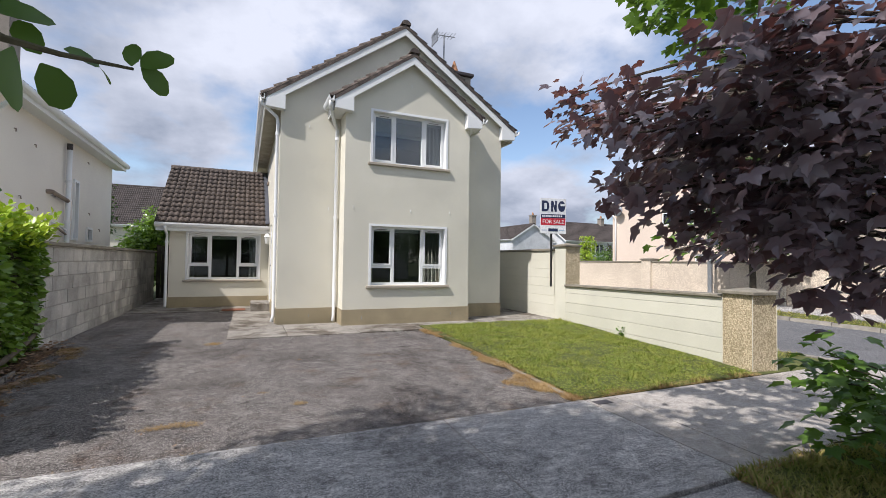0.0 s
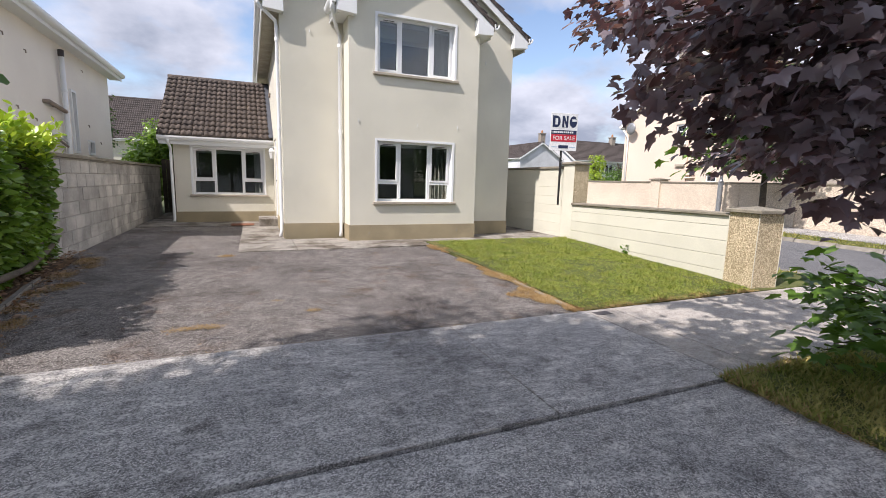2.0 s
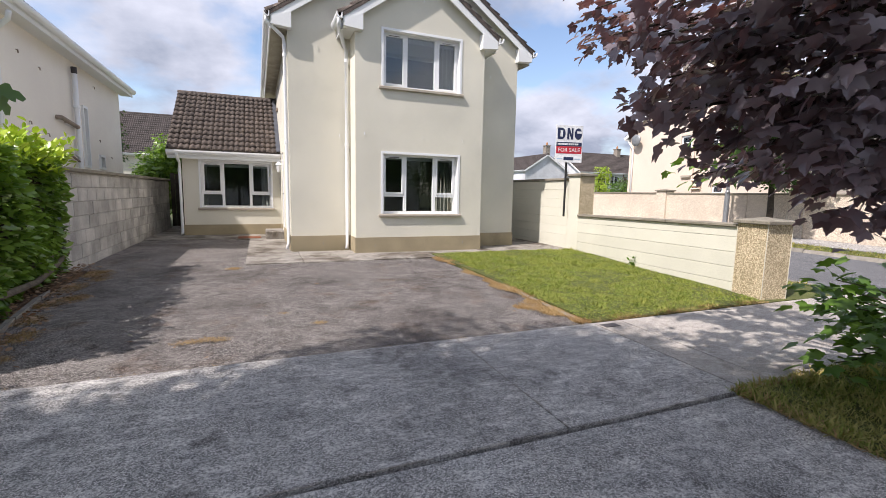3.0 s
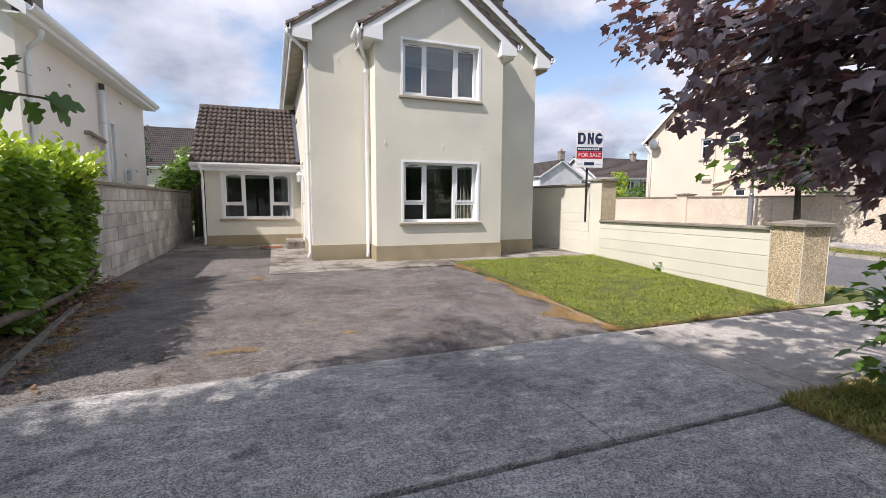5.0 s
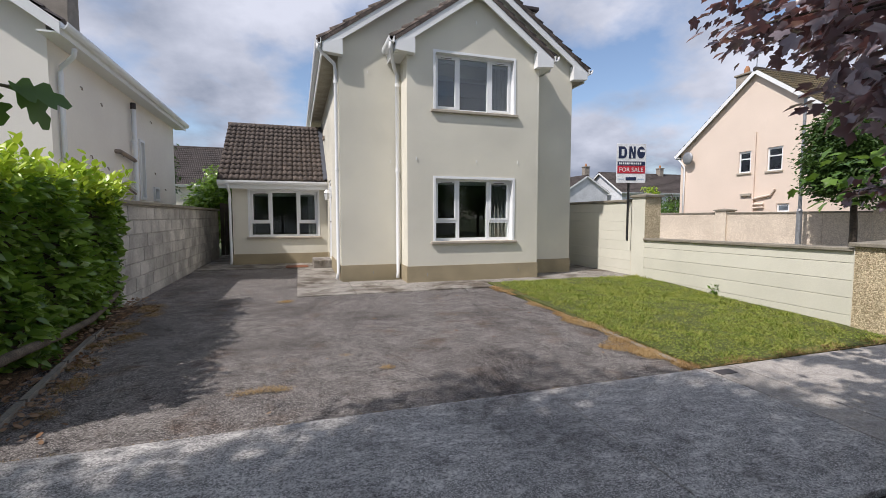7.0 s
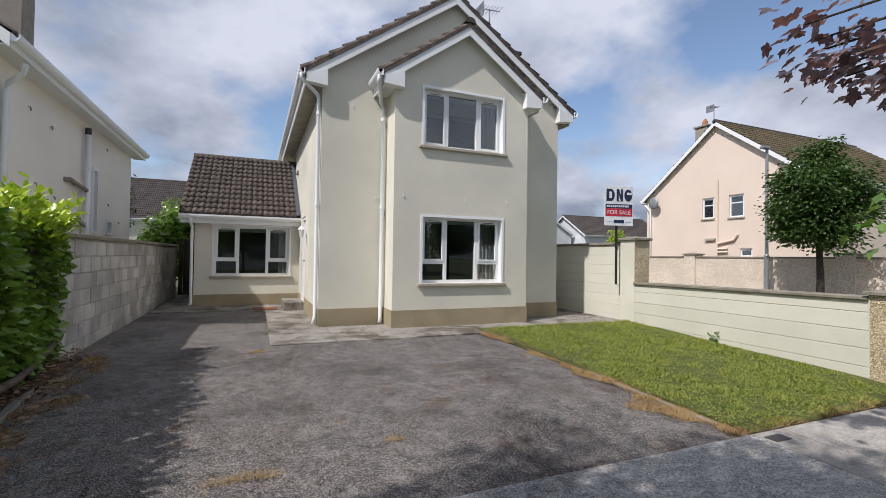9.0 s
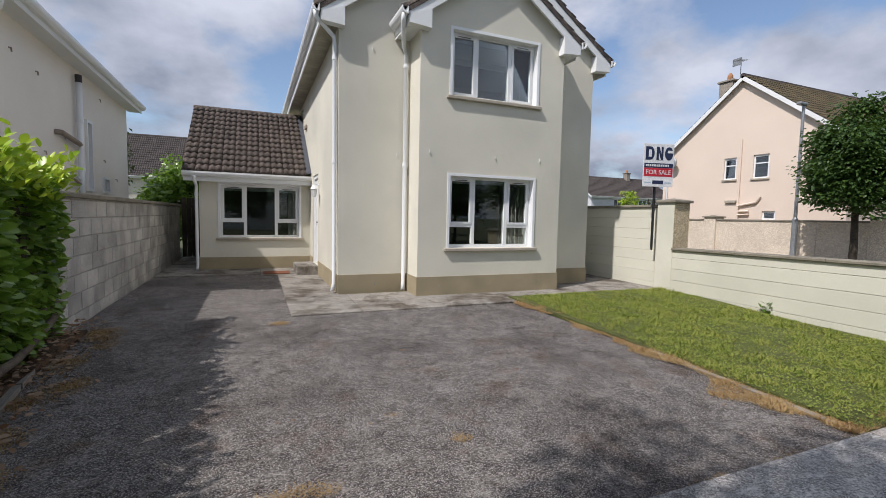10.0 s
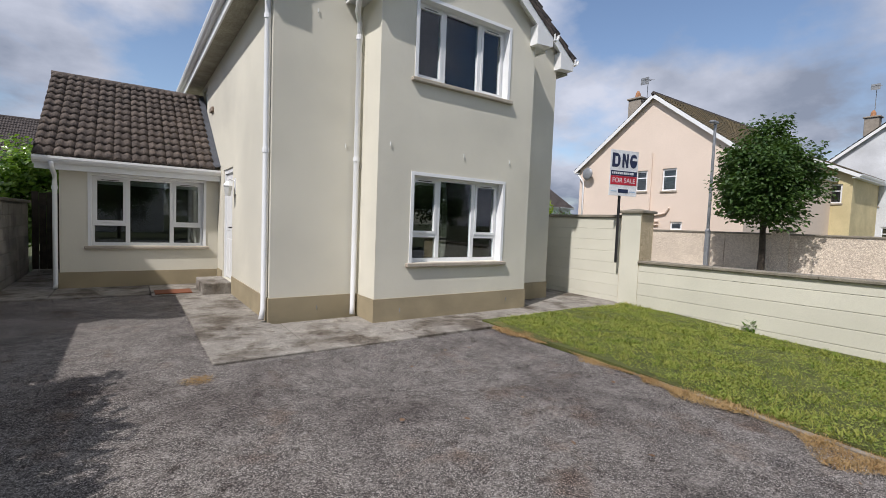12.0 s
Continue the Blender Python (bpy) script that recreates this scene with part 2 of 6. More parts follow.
M = {
    "render": material("sage_render", (0.755, 0.72, 0.60), (0.60, 0.575, 0.485), 0.9, 0.7, 260, 0.35, 0.003),
    "plinth": material("tan_plinth", (0.40, 0.33, 0.21), (0.30, 0.25, 0.16), 0.9, 2.5, 200, 0.35, 0.003),
    "beige": material("beige_render", (0.80, 0.765, 0.69), (0.74, 0.70, 0.635), 0.9, 0.8, 220, 0.35, 0.003),
    "peach": material("peach_render", (0.72, 0.60, 0.50), (0.67, 0.56, 0.465), 0.9, 0.7, 200, 0.3, 0.003),
    "cream": material("cream_render", (0.74, 0.70, 0.58), None, 0.9, 0.9, 200, 0.3, 0.003),
    "yellow": material("yellow_render", (0.66, 0.56, 0.32), None, 0.9, 0.9, 200, 0.3, 0.003),
    "whitewash": material("white_render", (0.72, 0.74, 0.76), None, 0.9, 0.9, 200, 0.3, 0.003),
    "pvc": material("white_pvc", (0.80, 0.81, 0.81), (0.78, 0.79, 0.79), 0.35, 3.0, 60, 0.03, 0.001, light=(0.80, 0.81, 0.81)),
    "fascia": material("white_fascia", (0.80, 0.81, 0.81), (0.76, 0.77, 0.76), 0.45, 1.5, 40, 0.03, 0.001, light=(0.80, 0.81, 0.81)),
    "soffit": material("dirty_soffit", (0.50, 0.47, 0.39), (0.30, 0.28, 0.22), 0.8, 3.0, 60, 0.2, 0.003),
    "sill": material("concrete_sill", (0.46, 0.42, 0.34), (0.36, 0.32, 0.26), 0.85, 6, 160, 0.3, 0.003),
    "tile": material("roof_tile", (0.115, 0.088, 0.074), (0.040, 0.031, 0.028), 0.8, 7, 70, 0.6, 0.005, vary=0.14, light=(0.24, 0.19, 0.155)),
    "tile_field": material("roof_tile_field", (0.066, 0.054, 0.050), (0.035, 0.028, 0.026), 0.75, 3, 60, 0.5, 0.004, light=(0.12, 0.10, 0.09)),
    "tile_moss": material("mossy_roof_tile", (0.10, 0.085, 0.070), (0.05, 0.045, 0.035), 0.8, 1.2, 30, 0.5, 0.004, light=(0.17, 0.12, 0.05)),
    # blue-grey that carries the light on the annex roof's last tiles
    "lit_tile": material("lit_tile_grey", (0.13, 0.14, 0.16), (0.08, 0.085, 0.10), 0.5, 6, 60, 0.2, 0.003, metal=0.4),
    "block": material("concrete_block", (0.72, 0.69, 0.63), (0.38, 0.36, 0.33), 0.95, 2.2, 140, 0.6, 0.006, vary=0.16, light=(0.74, 0.71, 0.65)),
    "mortar": material("mortar", (0.55, 0.52, 0.47), (0.36, 0.34, 0.31), 0.95, 6, 160, 0.5, 0.004),
    "cap": material("concrete_cap", (0.32, 0.29, 0.23), (0.20, 0.18, 0.14), 0.9, 5, 120, 0.4, 0.004),
    "panel": material("painted_wall_panel", (0.66, 0.64, 0.535), (0.59, 0.575, 0.48), 0.8, 1.2, 150, 0.3, 0.003, vary=0.04),
    "dash": material("pebble_dash", (0.50, 0.40, 0.25), (0.38, 0.30, 0.18), 0.85, 3, 60, 1.0, 0.012, cells=75, light=(0.85, 0.72, 0.50)),
    "dash_pink": material("pale_pebble_dash", (0.60, 0.51, 0.40), (0.50, 0.42, 0.33), 0.9, 0.9, 60, 0.8, 0.01, cells=40, light=(0.82, 0.72, 0.58)),
    "tarmac": stony_material("worn_tarmac", ((0.080, 0.070, 0.066), (0.305, 0.272, 0.248), (0.70, 0.645, 0.60)), 150, ((0.50, 0.455, 0.415), 0.6), 0.8, 0.006,
                             [((0.47, 0.44, 0.44), 0.9, 0.8, 0.50, 0.68), ((0.74, 0.56, 0.44), 0.7, 2.3, 0.56, 0.70), ((0.40, 0.36, 0.34), 0.8, 9.0, 0.57, 0.70)]),
    "pavement": stony_material("brushed_concrete", ((0.22, 0.21, 0.20), (0.60, 0.57, 0.54), (0.88, 0.85, 0.81)), 150, ((0.86, 0.83, 0.78), 0.95), 0.55, 0.005,
                               [((0.55, 0.55, 0.57), 0.8, 0.9, 0.50, 0.66), ((0.50, 0.48, 0.48), 0.8, 4.0, 0.56, 0.68)], vary=0.06, streak=1.0),
    "pavement_smooth": stony_material("worn_smooth_concrete", ((0.27, 0.25, 0.23), (0.44, 0.405, 0.365), (0.62, 0.575, 0.52)), 200, ((0.66, 0.615, 0.55), 0.6), 0.3, 0.002,
                                      [((0.55, 0.53, 0.52), 0.8, 1.1, 0.50, 0.66), ((0.55, 0.52, 0.50), 0.8, 6.0, 0.56, 0.70)], vary=0.07, streak=1.0),
    "path": stony_material("path_concrete", ((0.19, 0.175, 0.155), (0.33, 0.305, 0.27), (0.46, 0.425, 0.375)), 190, ((0.56, 0.52, 0.45), 0.6), 0.3, 0.003,
                           [((0.38, 0.34, 0.30), 0.95, 1.6, 0.47, 0.62), ((0.45, 0.41, 0.36), 0.85, 7.0, 0.54, 0.66)], vary=0.06),
    "road": stony_material("road_asphalt", ((0.13, 0.13, 0.135), (0.20, 0.20, 0.205), (0.30, 0.30, 0.30)), 110, ((0.27, 0.27, 0.27), 0.4), 0.5, 0.005,
                           [((0.75, 0.75, 0.77), 0.6, 0.5, 0.46, 0.66)]),
    "kerb": material("kerb_concrete", (0.36, 0.33, 0.28), (0.22, 0.20, 0.17), 0.9, 5, 120, 0.4, 0.004, vary=0.1),
    "lawn_soil": material("lawn_soil", (0.135, 0.15, 0.04), (0.075, 0.085, 0.022), 1.0, 3, 120, 0.8, 0.01),
    "soil": material("leaf_litter", (0.21, 0.115, 0.058), (0.075, 0.048, 0.03), 1.0, 5, 60, 1.0, 0.02, light=(0.24, 0.13, 0.06)),
    "ground": material("rough_ground", (0.10, 0.11, 0.05), (0.06, 0.07, 0.03), 1.0, 0.5, 20, 0.5, 0.02),
    "wood": material("weathered_wood", (0.22, 0.175, 0.125), (0.10, 0.08, 0.06), 0.85, 7, 90, 0.6, 0.006),
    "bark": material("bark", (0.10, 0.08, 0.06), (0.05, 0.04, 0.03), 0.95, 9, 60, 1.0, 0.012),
    "twig": material("green_twig", (0.11, 0.10, 0.05), None, 0.7, 20, 100, 0.3, 0.002),
    "black": material("black_metal", (0.02, 0.02, 0.022), None, 0.5, 20, 100, 0.05, 0.001),
    "dark": material("dark_pipe", (0.06, 0.05, 0.05), None, 0.5, 20, 100, 0.05, 0.001),
    "galv": material("galvanised_steel", (0.36, 0.37, 0.38), (0.26, 0.27, 0.28), 0.5, 9, 100, 0.1, 0.001, metal=0.5),
    "brown_pipe": material("weathered_pipe", (0.36, 0.29, 0.23), (0.24, 0.19, 0.15), 0.7, 9, 60, 0.2, 0.002),
    "terracotta": material("terracotta", (0.45, 0.22, 0.11), None, 0.85, 9, 60, 0.3, 0.003),
    "brick_stack": material("rendered_stack", (0.34, 0.30, 0.25), None, 0.9, 5, 90, 0.4, 0.004),
    "mat": material("coir_mat", (0.24, 0.09, 0.045), None, 1.0, 30, 200, 0.8, 0.006),
    # room shade is put into this dark plaster so the panes stay dark
    "room": material("shaded_room_plaster", (0.16, 0.135, 0.11), None, 0.9, 2, 60, 0.1, 0.002),
    "curtain": material("pale_curtain", (0.62, 0.60, 0.55), (0.5, 0.48, 0.44), 0.9, 6, 100, 0.1, 0.002),
    "blind": material("white_blind", (0.72, 0.73, 0.72), None, 0.8, 6, 100, 0.05, 0.001),
    "board_white": material("board_white", (0.80, 0.81, 0.82), None, 0.5, 4, 80, 0.02, 0.001),
    "board_navy": material("board_navy", (0.018, 0.028, 0.075), None, 0.5, 4, 80, 0.02, 0.001),
    "board_red": material("board_red", (0.55, 0.025, 0.045), None, 0.5, 4, 80, 0.02, 0.001),
    "board_blue": material("board_pale_blue", (0.35, 0.5, 0.65), None, 0.5, 4, 80, 0.02, 0.001),
    "dry": leaf_material("dry_grass", (0.26, 0.14, 0.06), (0.56, 0.41, 0.21), (0.3, 0.2, 0.08), 0.9, 0.1),
    "grass": leaf_material("lawn_grass", (0.095, 0.185, 0.02), (0.40, 0.39, 0.10), (0.24, 0.31, 0.05), 0.7, 0.2, 5.0),
    "clover": leaf_material("clover_leaf", (0.12, 0.19, 0.03), (0.33, 0.37, 0.08), (0.24, 0.32, 0.05), 0.6, 0.3, 4.0),
    "verge": leaf_material("verge_grass", (0.09, 0.165, 0.02), (0.44, 0.36, 0.13), (0.24, 0.30, 0.05), 0.7, 0.2),
    "laurel": leaf_material("laurel_leaf", (0.038, 0.105, 0.017), (0.27, 0.40, 0.065), (0.20, 0.36, 0.03), 0.28, 0.7),
    "laurel_new": leaf_material("new_laurel_leaf", (0.24, 0.42, 0.025), (0.48, 0.58, 0.05), (0.42, 0.55, 0.05), 0.35, 0.5),
    # the pale second tone puts some of the sky's grey sheen into the leaf colour
    "purple": leaf_material("purple_maple_leaf", (0.065, 0.048, 0.056), (0.31, 0.26, 0.29), (0.22, 0.07, 0.05), 0.30, 0.9),
    "maple": leaf_material("green_maple_leaf", (0.035, 0.10, 0.018), (0.13, 0.23, 0.035), (0.18, 0.32, 0.03), 0.45, 0.4),
    "tree_leaf": leaf_material("street_tree_leaf", (0.020, 0.055, 0.014), (0.065, 0.125, 0.024), (0.08, 0.14, 0.02), 0.5, 0.4),
    "alder": leaf_material("round_green_leaf", (0.045, 0.11, 0.02), (0.09, 0.17, 0.03), (0.13, 0.24, 0.03), 0.45, 0.4),
    "litter": leaf_material("fallen_leaf", (0.20, 0.105, 0.055), (0.47, 0.34, 0.23), (0.2, 0.1, 0.05), 0.9, 0.1),
    "glass": glass_material(),
}


# ---- building blocks ----
BASE = {}


def thing(name, at, label="", category="", group="", kind=""):
    """A top-level thing: an Empty at its base."""
    ob = new(name)
    ob.empty_display_size = 0.1
    ob.location = at
    BASE[ob] = Vector(at)
    return tagged(ob, label, category, group, kind)


def link(name, me, mat, parent, label=""):
    me.materials.append(M[mat])
    ob = new(name, me)
    ob.parent = parent
    BASE[ob] = BASE[parent]
    return tagged(ob, label)


def part(name, bm, mat, parent, label="", smooth=False):
    """Links a bmesh given in world metres as ONE mesh under a thing or a part."""
    bmesh.ops.translate(bm, verts=bm.verts, vec=-BASE[parent])
    bmesh.ops.recalc_face_normals(bm, faces=bm.faces)
    me = bpy.data.meshes.new(name)
    bm.to_mesh(me)
    bm.free()
    if smooth:
        me.shade_smooth()
    return link(name, me, mat, parent, label)


def solo(name, bm, mat, label="", category="", group="", kind="", smooth=False):
    """A thing that is one mesh."""
    c = sum((v.co for v in bm.verts), Vector()) / len(bm.verts)
    c.z = min(v.co.z for v in bm.verts)
    bmesh.ops.translate(bm, verts=bm.verts, vec=-c)
    bmesh.ops.recalc_face_normals(bm, faces=bm.faces)
    me = bpy.data.meshes.new(name)
    bm.to_mesh(me)
    bm.free()
    if smooth:
        me.shade_smooth()
    me.materials.append(M[mat])
    ob = new(name, me)
    ob.location = c
    BASE[ob] = c
    return tagged(ob, label, category, group, kind)


def box(x0, x1, y0, y1, z0, z1, bevel=0.0, bm=None):
    bm = bm or bmesh.new()
    r = bmesh.ops.create_cube(bm, size=1.0)
    vs = r["verts"]
    for v in vs:
        v.co = Vector(((x0 + x1) / 2 + v.co.x * (x1 - x0), (y0 + y1) / 2 + v.co.y * (y1 - y0), (z0 + z1) / 2 + v.co.z * (z1 - z0)))
    if bevel:
        es = {e for v in vs for e in v.link_edges}
        bmesh.ops.bevel(bm, geom=list(es), offset=bevel, segments=1, affect="EDGES")
    return bm


def prism(poly, way, bm=None):
    """A flat polygon (points in order) pushed along a vector."""
    bm = bm or bmesh.new()
    way = Vector(way)
    a = [bm.verts.new(p) for p in poly]
    b = [bm.verts.new(Vector(p) + way) for p in poly]
    bm.faces.new(a)
    bm.faces.new(b[::-1])
    for i in range(len(a)):
        j = (i + 1) % len(a)
        bm.faces.new((a[i], b[i], b[j], a[j]))
    return bm


def tube(points, radii, sides=8, bm=None, square=False):
    """A tapered tube along points."""
    bm = bm or bmesh.new()
    pts = [Vector(p) for p in points]
    if isinstance(radii, (int, float)):
        radii = [radii] * len(pts)
    sides = 4 if square else sides
    rings = []
    ref = Vector((0.13, 0.2, 1)).normalized()
    for i, p in enumerate(pts):
        d = (pts[min(i + 1, len(pts) - 1)] - pts[max(i - 1, 0)]).normalized()
        u = d.cross(ref if abs(d.dot(ref)) < 0.93 else Vector((1, 0, 0)))
        if square:
            u = d.cross(Vector((0, 0, 1)) if abs(d.z) < 0.9 else Vector((0, 1, 0)))
        u.normalize()
        v = d.cross(u)
        ring = []
        for k in range(sides):
            a = 2 * math.pi * (k + (0.5 if square else 0)) / sides
            ring.append(bm.verts.new(p + (u * math.cos(a) + v * math.sin(a)) * radii[i] * (1.414 if square else 1)))
        rings.append(ring)
    for r0, r1 in zip(rings, rings[1:]):
        for k in range(sides):
            bm.faces.new((r0[k], r0[(k + 1) % sides], r1[(k + 1) % sides], r1[k]))
    bm.faces.new(rings[0][::-1])
    bm.faces.new(rings[-1])
    return bm


def wall_mesh(origin, along, inward, length, z0, z1, thick, holes=()):
    """A wall with openings through it. holes: (u0, u1, v0, v1) along the wall and in height."""
    o, a, n = Vector(origin), Vector(along).normalized(), Vector(inward).normalized()
    us = sorted({0.0, length, *[h[k] for h in holes for k in (0, 1)]})
    vs = sorted({z0, z1, *[h[k] for h in holes for k in (2, 3)]})
    bm = bmesh.new()

    def solid(i, j):
        if not (0 <= i < len(us) - 1 and 0 <= j < len(vs) - 1):
            return False
        u, v = (us[i] + us[i + 1]) / 2, (vs[j] + vs[j + 1]) / 2
        return not any(h[0] < u < h[1] and h[2] < v < h[3] for h in holes)

    def pt(u, v, d):
        p = o + a * u + n * d
        return bm.verts.new((p.x, p.y, v))

    for i in range(len(us) - 1):
        for j in range(len(vs) - 1):
            if not solid(i, j):
                continue
            u0, u1, v0, v1 = us[i], us[i + 1], vs[j], vs[j + 1]
            for d in (0, thick):
                bm.faces.new([pt(u0, v0, d), pt(u1, v0, d), pt(u1, v1, d), pt(u0, v1, d)])
            for k, l, e in ((i - 1, j, ((u0, v0), (u0, v1))), (i + 1, j, ((u1, v0), (u1, v1))),
                            (i, j - 1, ((u0, v0), (u1, v0))), (i, j + 1, ((u0, v1), (u1, v1)))):
                if not solid(k, l):
                    (p, q), (r, s) = e
                    bm.faces.new([pt(p, q, 0), pt(r, s, 0), pt(r, s, thick), pt(p, q, thick)])
    bmesh.ops.remove_doubles(bm, verts=bm.verts, dist=0.0005)
    return bm


def mesh_from(name, verts, faces):
    me = bpy.data.meshes.new(name)
    me.from_pydata([tuple(v) for v in np.asarray(verts).tolist()], [], np.asarray(faces).tolist() if not isinstance(faces, list) else faces)
    me.update()
    return me


def window(number, cx, z0, w, h, y, lower_panes, label):
    """A three-light white window in a wall that faces -y: surround, frame, posts, sashes, panes, sill."""
    x0, x1, z1 = cx - w / 2, cx + w / 2, z0 + h
    win = thing("window_%d" % number, (cx, y, z0), label, "window", kind="structure")
    s, e = 0.036, 0.012
    bm = wall_mesh((x0 - s, y - 0.012, 0), (1, 0, 0), (0, 1, 0), w + 2 * s, z0 - 0.001, z1 + s, 0.135, [(s + e, s + w - e, z0 - 0.002, z1 - e)])
    part("surround", bm, "pvc", win, "white painted reveal and plaster band")
    yf = y + 0.122
    f = 0.055
    bm = wall_mesh((x0, yf, 0), (1, 0, 0), (0, 1, 0), w, z0, z1, 0.07, [(f, w - f, z0 + f, z1 - f)])
    part("window_frame", bm, "pvc", win)
    a, b = x0 + w * 0.305, x1 - w * 0.305
    for px in (a, b):
        part("mullion", box(px - 0.035, px + 0.035, yf - 0.004, yf + 0.066, z0 + f, z1 - f, 0.006), "pvc", win)
    zt = z0 + h * 0.31
    cells = []
    for k, (p, q) in enumerate(((x0 + f, a - 0.035), (a + 0.035, b - 0.035), (b + 0.035, x1 - f))):
        if lower_panes and k != 1:
            part("transom", box(p, q, yf - 0.003, yf + 0.065, zt - 0.03, zt + 0.03, 0.006), "pvc", win)
            cells += [(p, q, z0 + f, zt - 0.03, False), (p, q, zt + 0.03, z1 - f, True)]
        else:
            cells.append((p, q, z0 + f, z1 - f, k != 1))
    for p, q, r, t, opens in cells:
        if opens:
            g = 0.038
            bm = wall_mesh((p, yf - 0.014, 0), (1, 0, 0), (0, 1, 0), q - p, r, t, 0.044, [(g, q - p - g, r + g, t - g)])
            sash = part("sash", bm, "pvc", win)
            part("vent_slot", box(p + 0.1, q - 0.1, yf - 0.018, yf - 0.0135, t - 0.026, t - 0.014), "dark", sash, "dark vent slot")
            p, q, r, t = p + g, q - g, r + g, t - g
        pane = part("pane", box(p - 0.004, q + 0.004, yf + 0.012, yf + 0.018, r - 0.004, t + 0.004), "glass", win)
        pane.visible_shadow = False
    part("window_sill", box(x0 - s - 0.05, x1 + s + 0.05, y - 0.06, y + 0.115, z0 - 0.06, z0 - 0.002, 0.01), "sill", win, "concrete sill")
    return win


def curtain(x0, x1, z0, z1, y, label, seed):
    """Hanging cloth in folds."""
    n = max(8, int((x1 - x0) * 60))
    bm = bmesh.new()
    rng = random.Random(seed)
    top, low = [], []
    ph = rng.random() * 6
    for i in range(n + 1):
        x = x0 + (x1 - x0) * i / n
        d = 0.03 * math.sin(i * 1.15 + ph) + 0.01 * math.sin(i * 0.4)
        top.append(bm.verts.new((x, y + d * 0.6, z1)))
        low.append(bm.verts.new((x, y + d, z0)))
    for i in range(n):
        bm.faces.new((top[i], top[i + 1], low[i + 1], low[i]))
    bmesh.ops.solidify(bm, geom=bm.faces[:], thickness=0.006)
    return solo("curtain", bm, "curtain", label, "curtain", "house curtains", smooth=True)


def pipe(name, pts, r, mat, parent, collars=(), square=False):
    p = part(name, tube(pts, r, 10, square=square), mat, parent, smooth=not square)
    for z in collars:
        x, y = pts[-2][:2] if len(pts) > 2 else pts[-1][:2]
        c = part("collar", tube([(x, y, z - 0.03), (x, y, z + 0.03)], r * 1.25, 10, square=square), mat, p)
    return p


def gutter_mesh(p, q, out, size=0.11):
    """A moulded eaves gutter between p and q, opening upward, its front towards `out`."""
    p, q, o = Vector(p), Vector(q), Vector(out).normalized()
    prof = [(0, 0), (0, -size), (size * 0.55, -size), (size * 0.85, -size * 0.7), (size, -size * 0.35), (size, 0), (size * 0.86, 0),
            (size * 0.86, -size * 0.3), (size * 0.5, -size * 0.82), (size * 0.12, -size * 0.82), (size * 0.12, 0)]
    poly = [p + o * a + Vector((0, 0, b)) for a, b in prof]
    return prism(poly, q - p)


# ---- roof tiles ----
def tile_profile(u):
    """Height of a double-roll tile across its width, u from 0 to 1."""
    return 0.040 * (0.5 - 0.5 * math.cos(4 * math.pi * u)) ** 0.8


TILE_MESH = {}


def tile_mesh(w, l):
    """One roof tile: x across, y up the slope, closed underneath."""
    key = (w, l)
    if key not in TILE_MESH:
        bm = bmesh.new()
        n = 8
        lo, hi, fr = [], [], []
        for i in range(n + 1):
            u = i / n
            z = tile_profile(u)
            lo.append(bm.verts.new((u * w - w / 2, 0, z + 0.062)))
            hi.append(bm.verts.new((u * w - w / 2, l, z + 0.012)))
            fr.append(bm.verts.new((u * w - w / 2, 0.004, z + 0.008)))
        for i in range(n):
            bm.faces.new((lo[i], lo[i + 1], hi[i + 1], hi[i]))
            bm.faces.new((fr[i], fr[i + 1], lo[i + 1], lo[i]))
        bm.faces.new((fr[0], lo[0], hi[0]))
        bm.faces.new((lo[n], fr[n], hi[n]))
        me = bpy.data.meshes.new("tile")
        bm.to_mesh(me)
        bm.free()
        me.shade_smooth()
        me.materials.append(M["tile"])
        TILE_MESH[key] = me
    return TILE_MESH[key]


def slope_matrix(origin, across, up):
    a, u = Vector(across).normalized(), Vector(up).normalized()
    n = a.cross(u)
    m = Matrix((a, u, n)).transposed().to_4x4()
    m.translation = origin
    return m


def lay_tiles(parent, origin, across, up, width, length, w=0.3, gauge=0.26, cols=None):
    """Single tiles on a slope, each an object under its roof."""
    m = slope_matrix(Vector(origin) - BASE[parent], across, up)
    n = int(round(width / w))
    w = width / n
    rows = int(round(length / gauge))
    gauge = length / rows
    me = tile_mesh(round(w, 4), round(gauge + 0.07, 4))
    rng = random.Random(int(width * 1000))
    for r in range(rows):
        for c in (cols if cols is not None else range(n)):
            ob = new("tile", me)
            ob.parent = parent
            ob.matrix_basis = m @ Matrix.Translation(((c % n + 0.5) * w, r * gauge, rng.uniform(0, 0.004))) @ Matrix.Rotation(rng.uniform(-0.008, 0.008), 4, "Z")


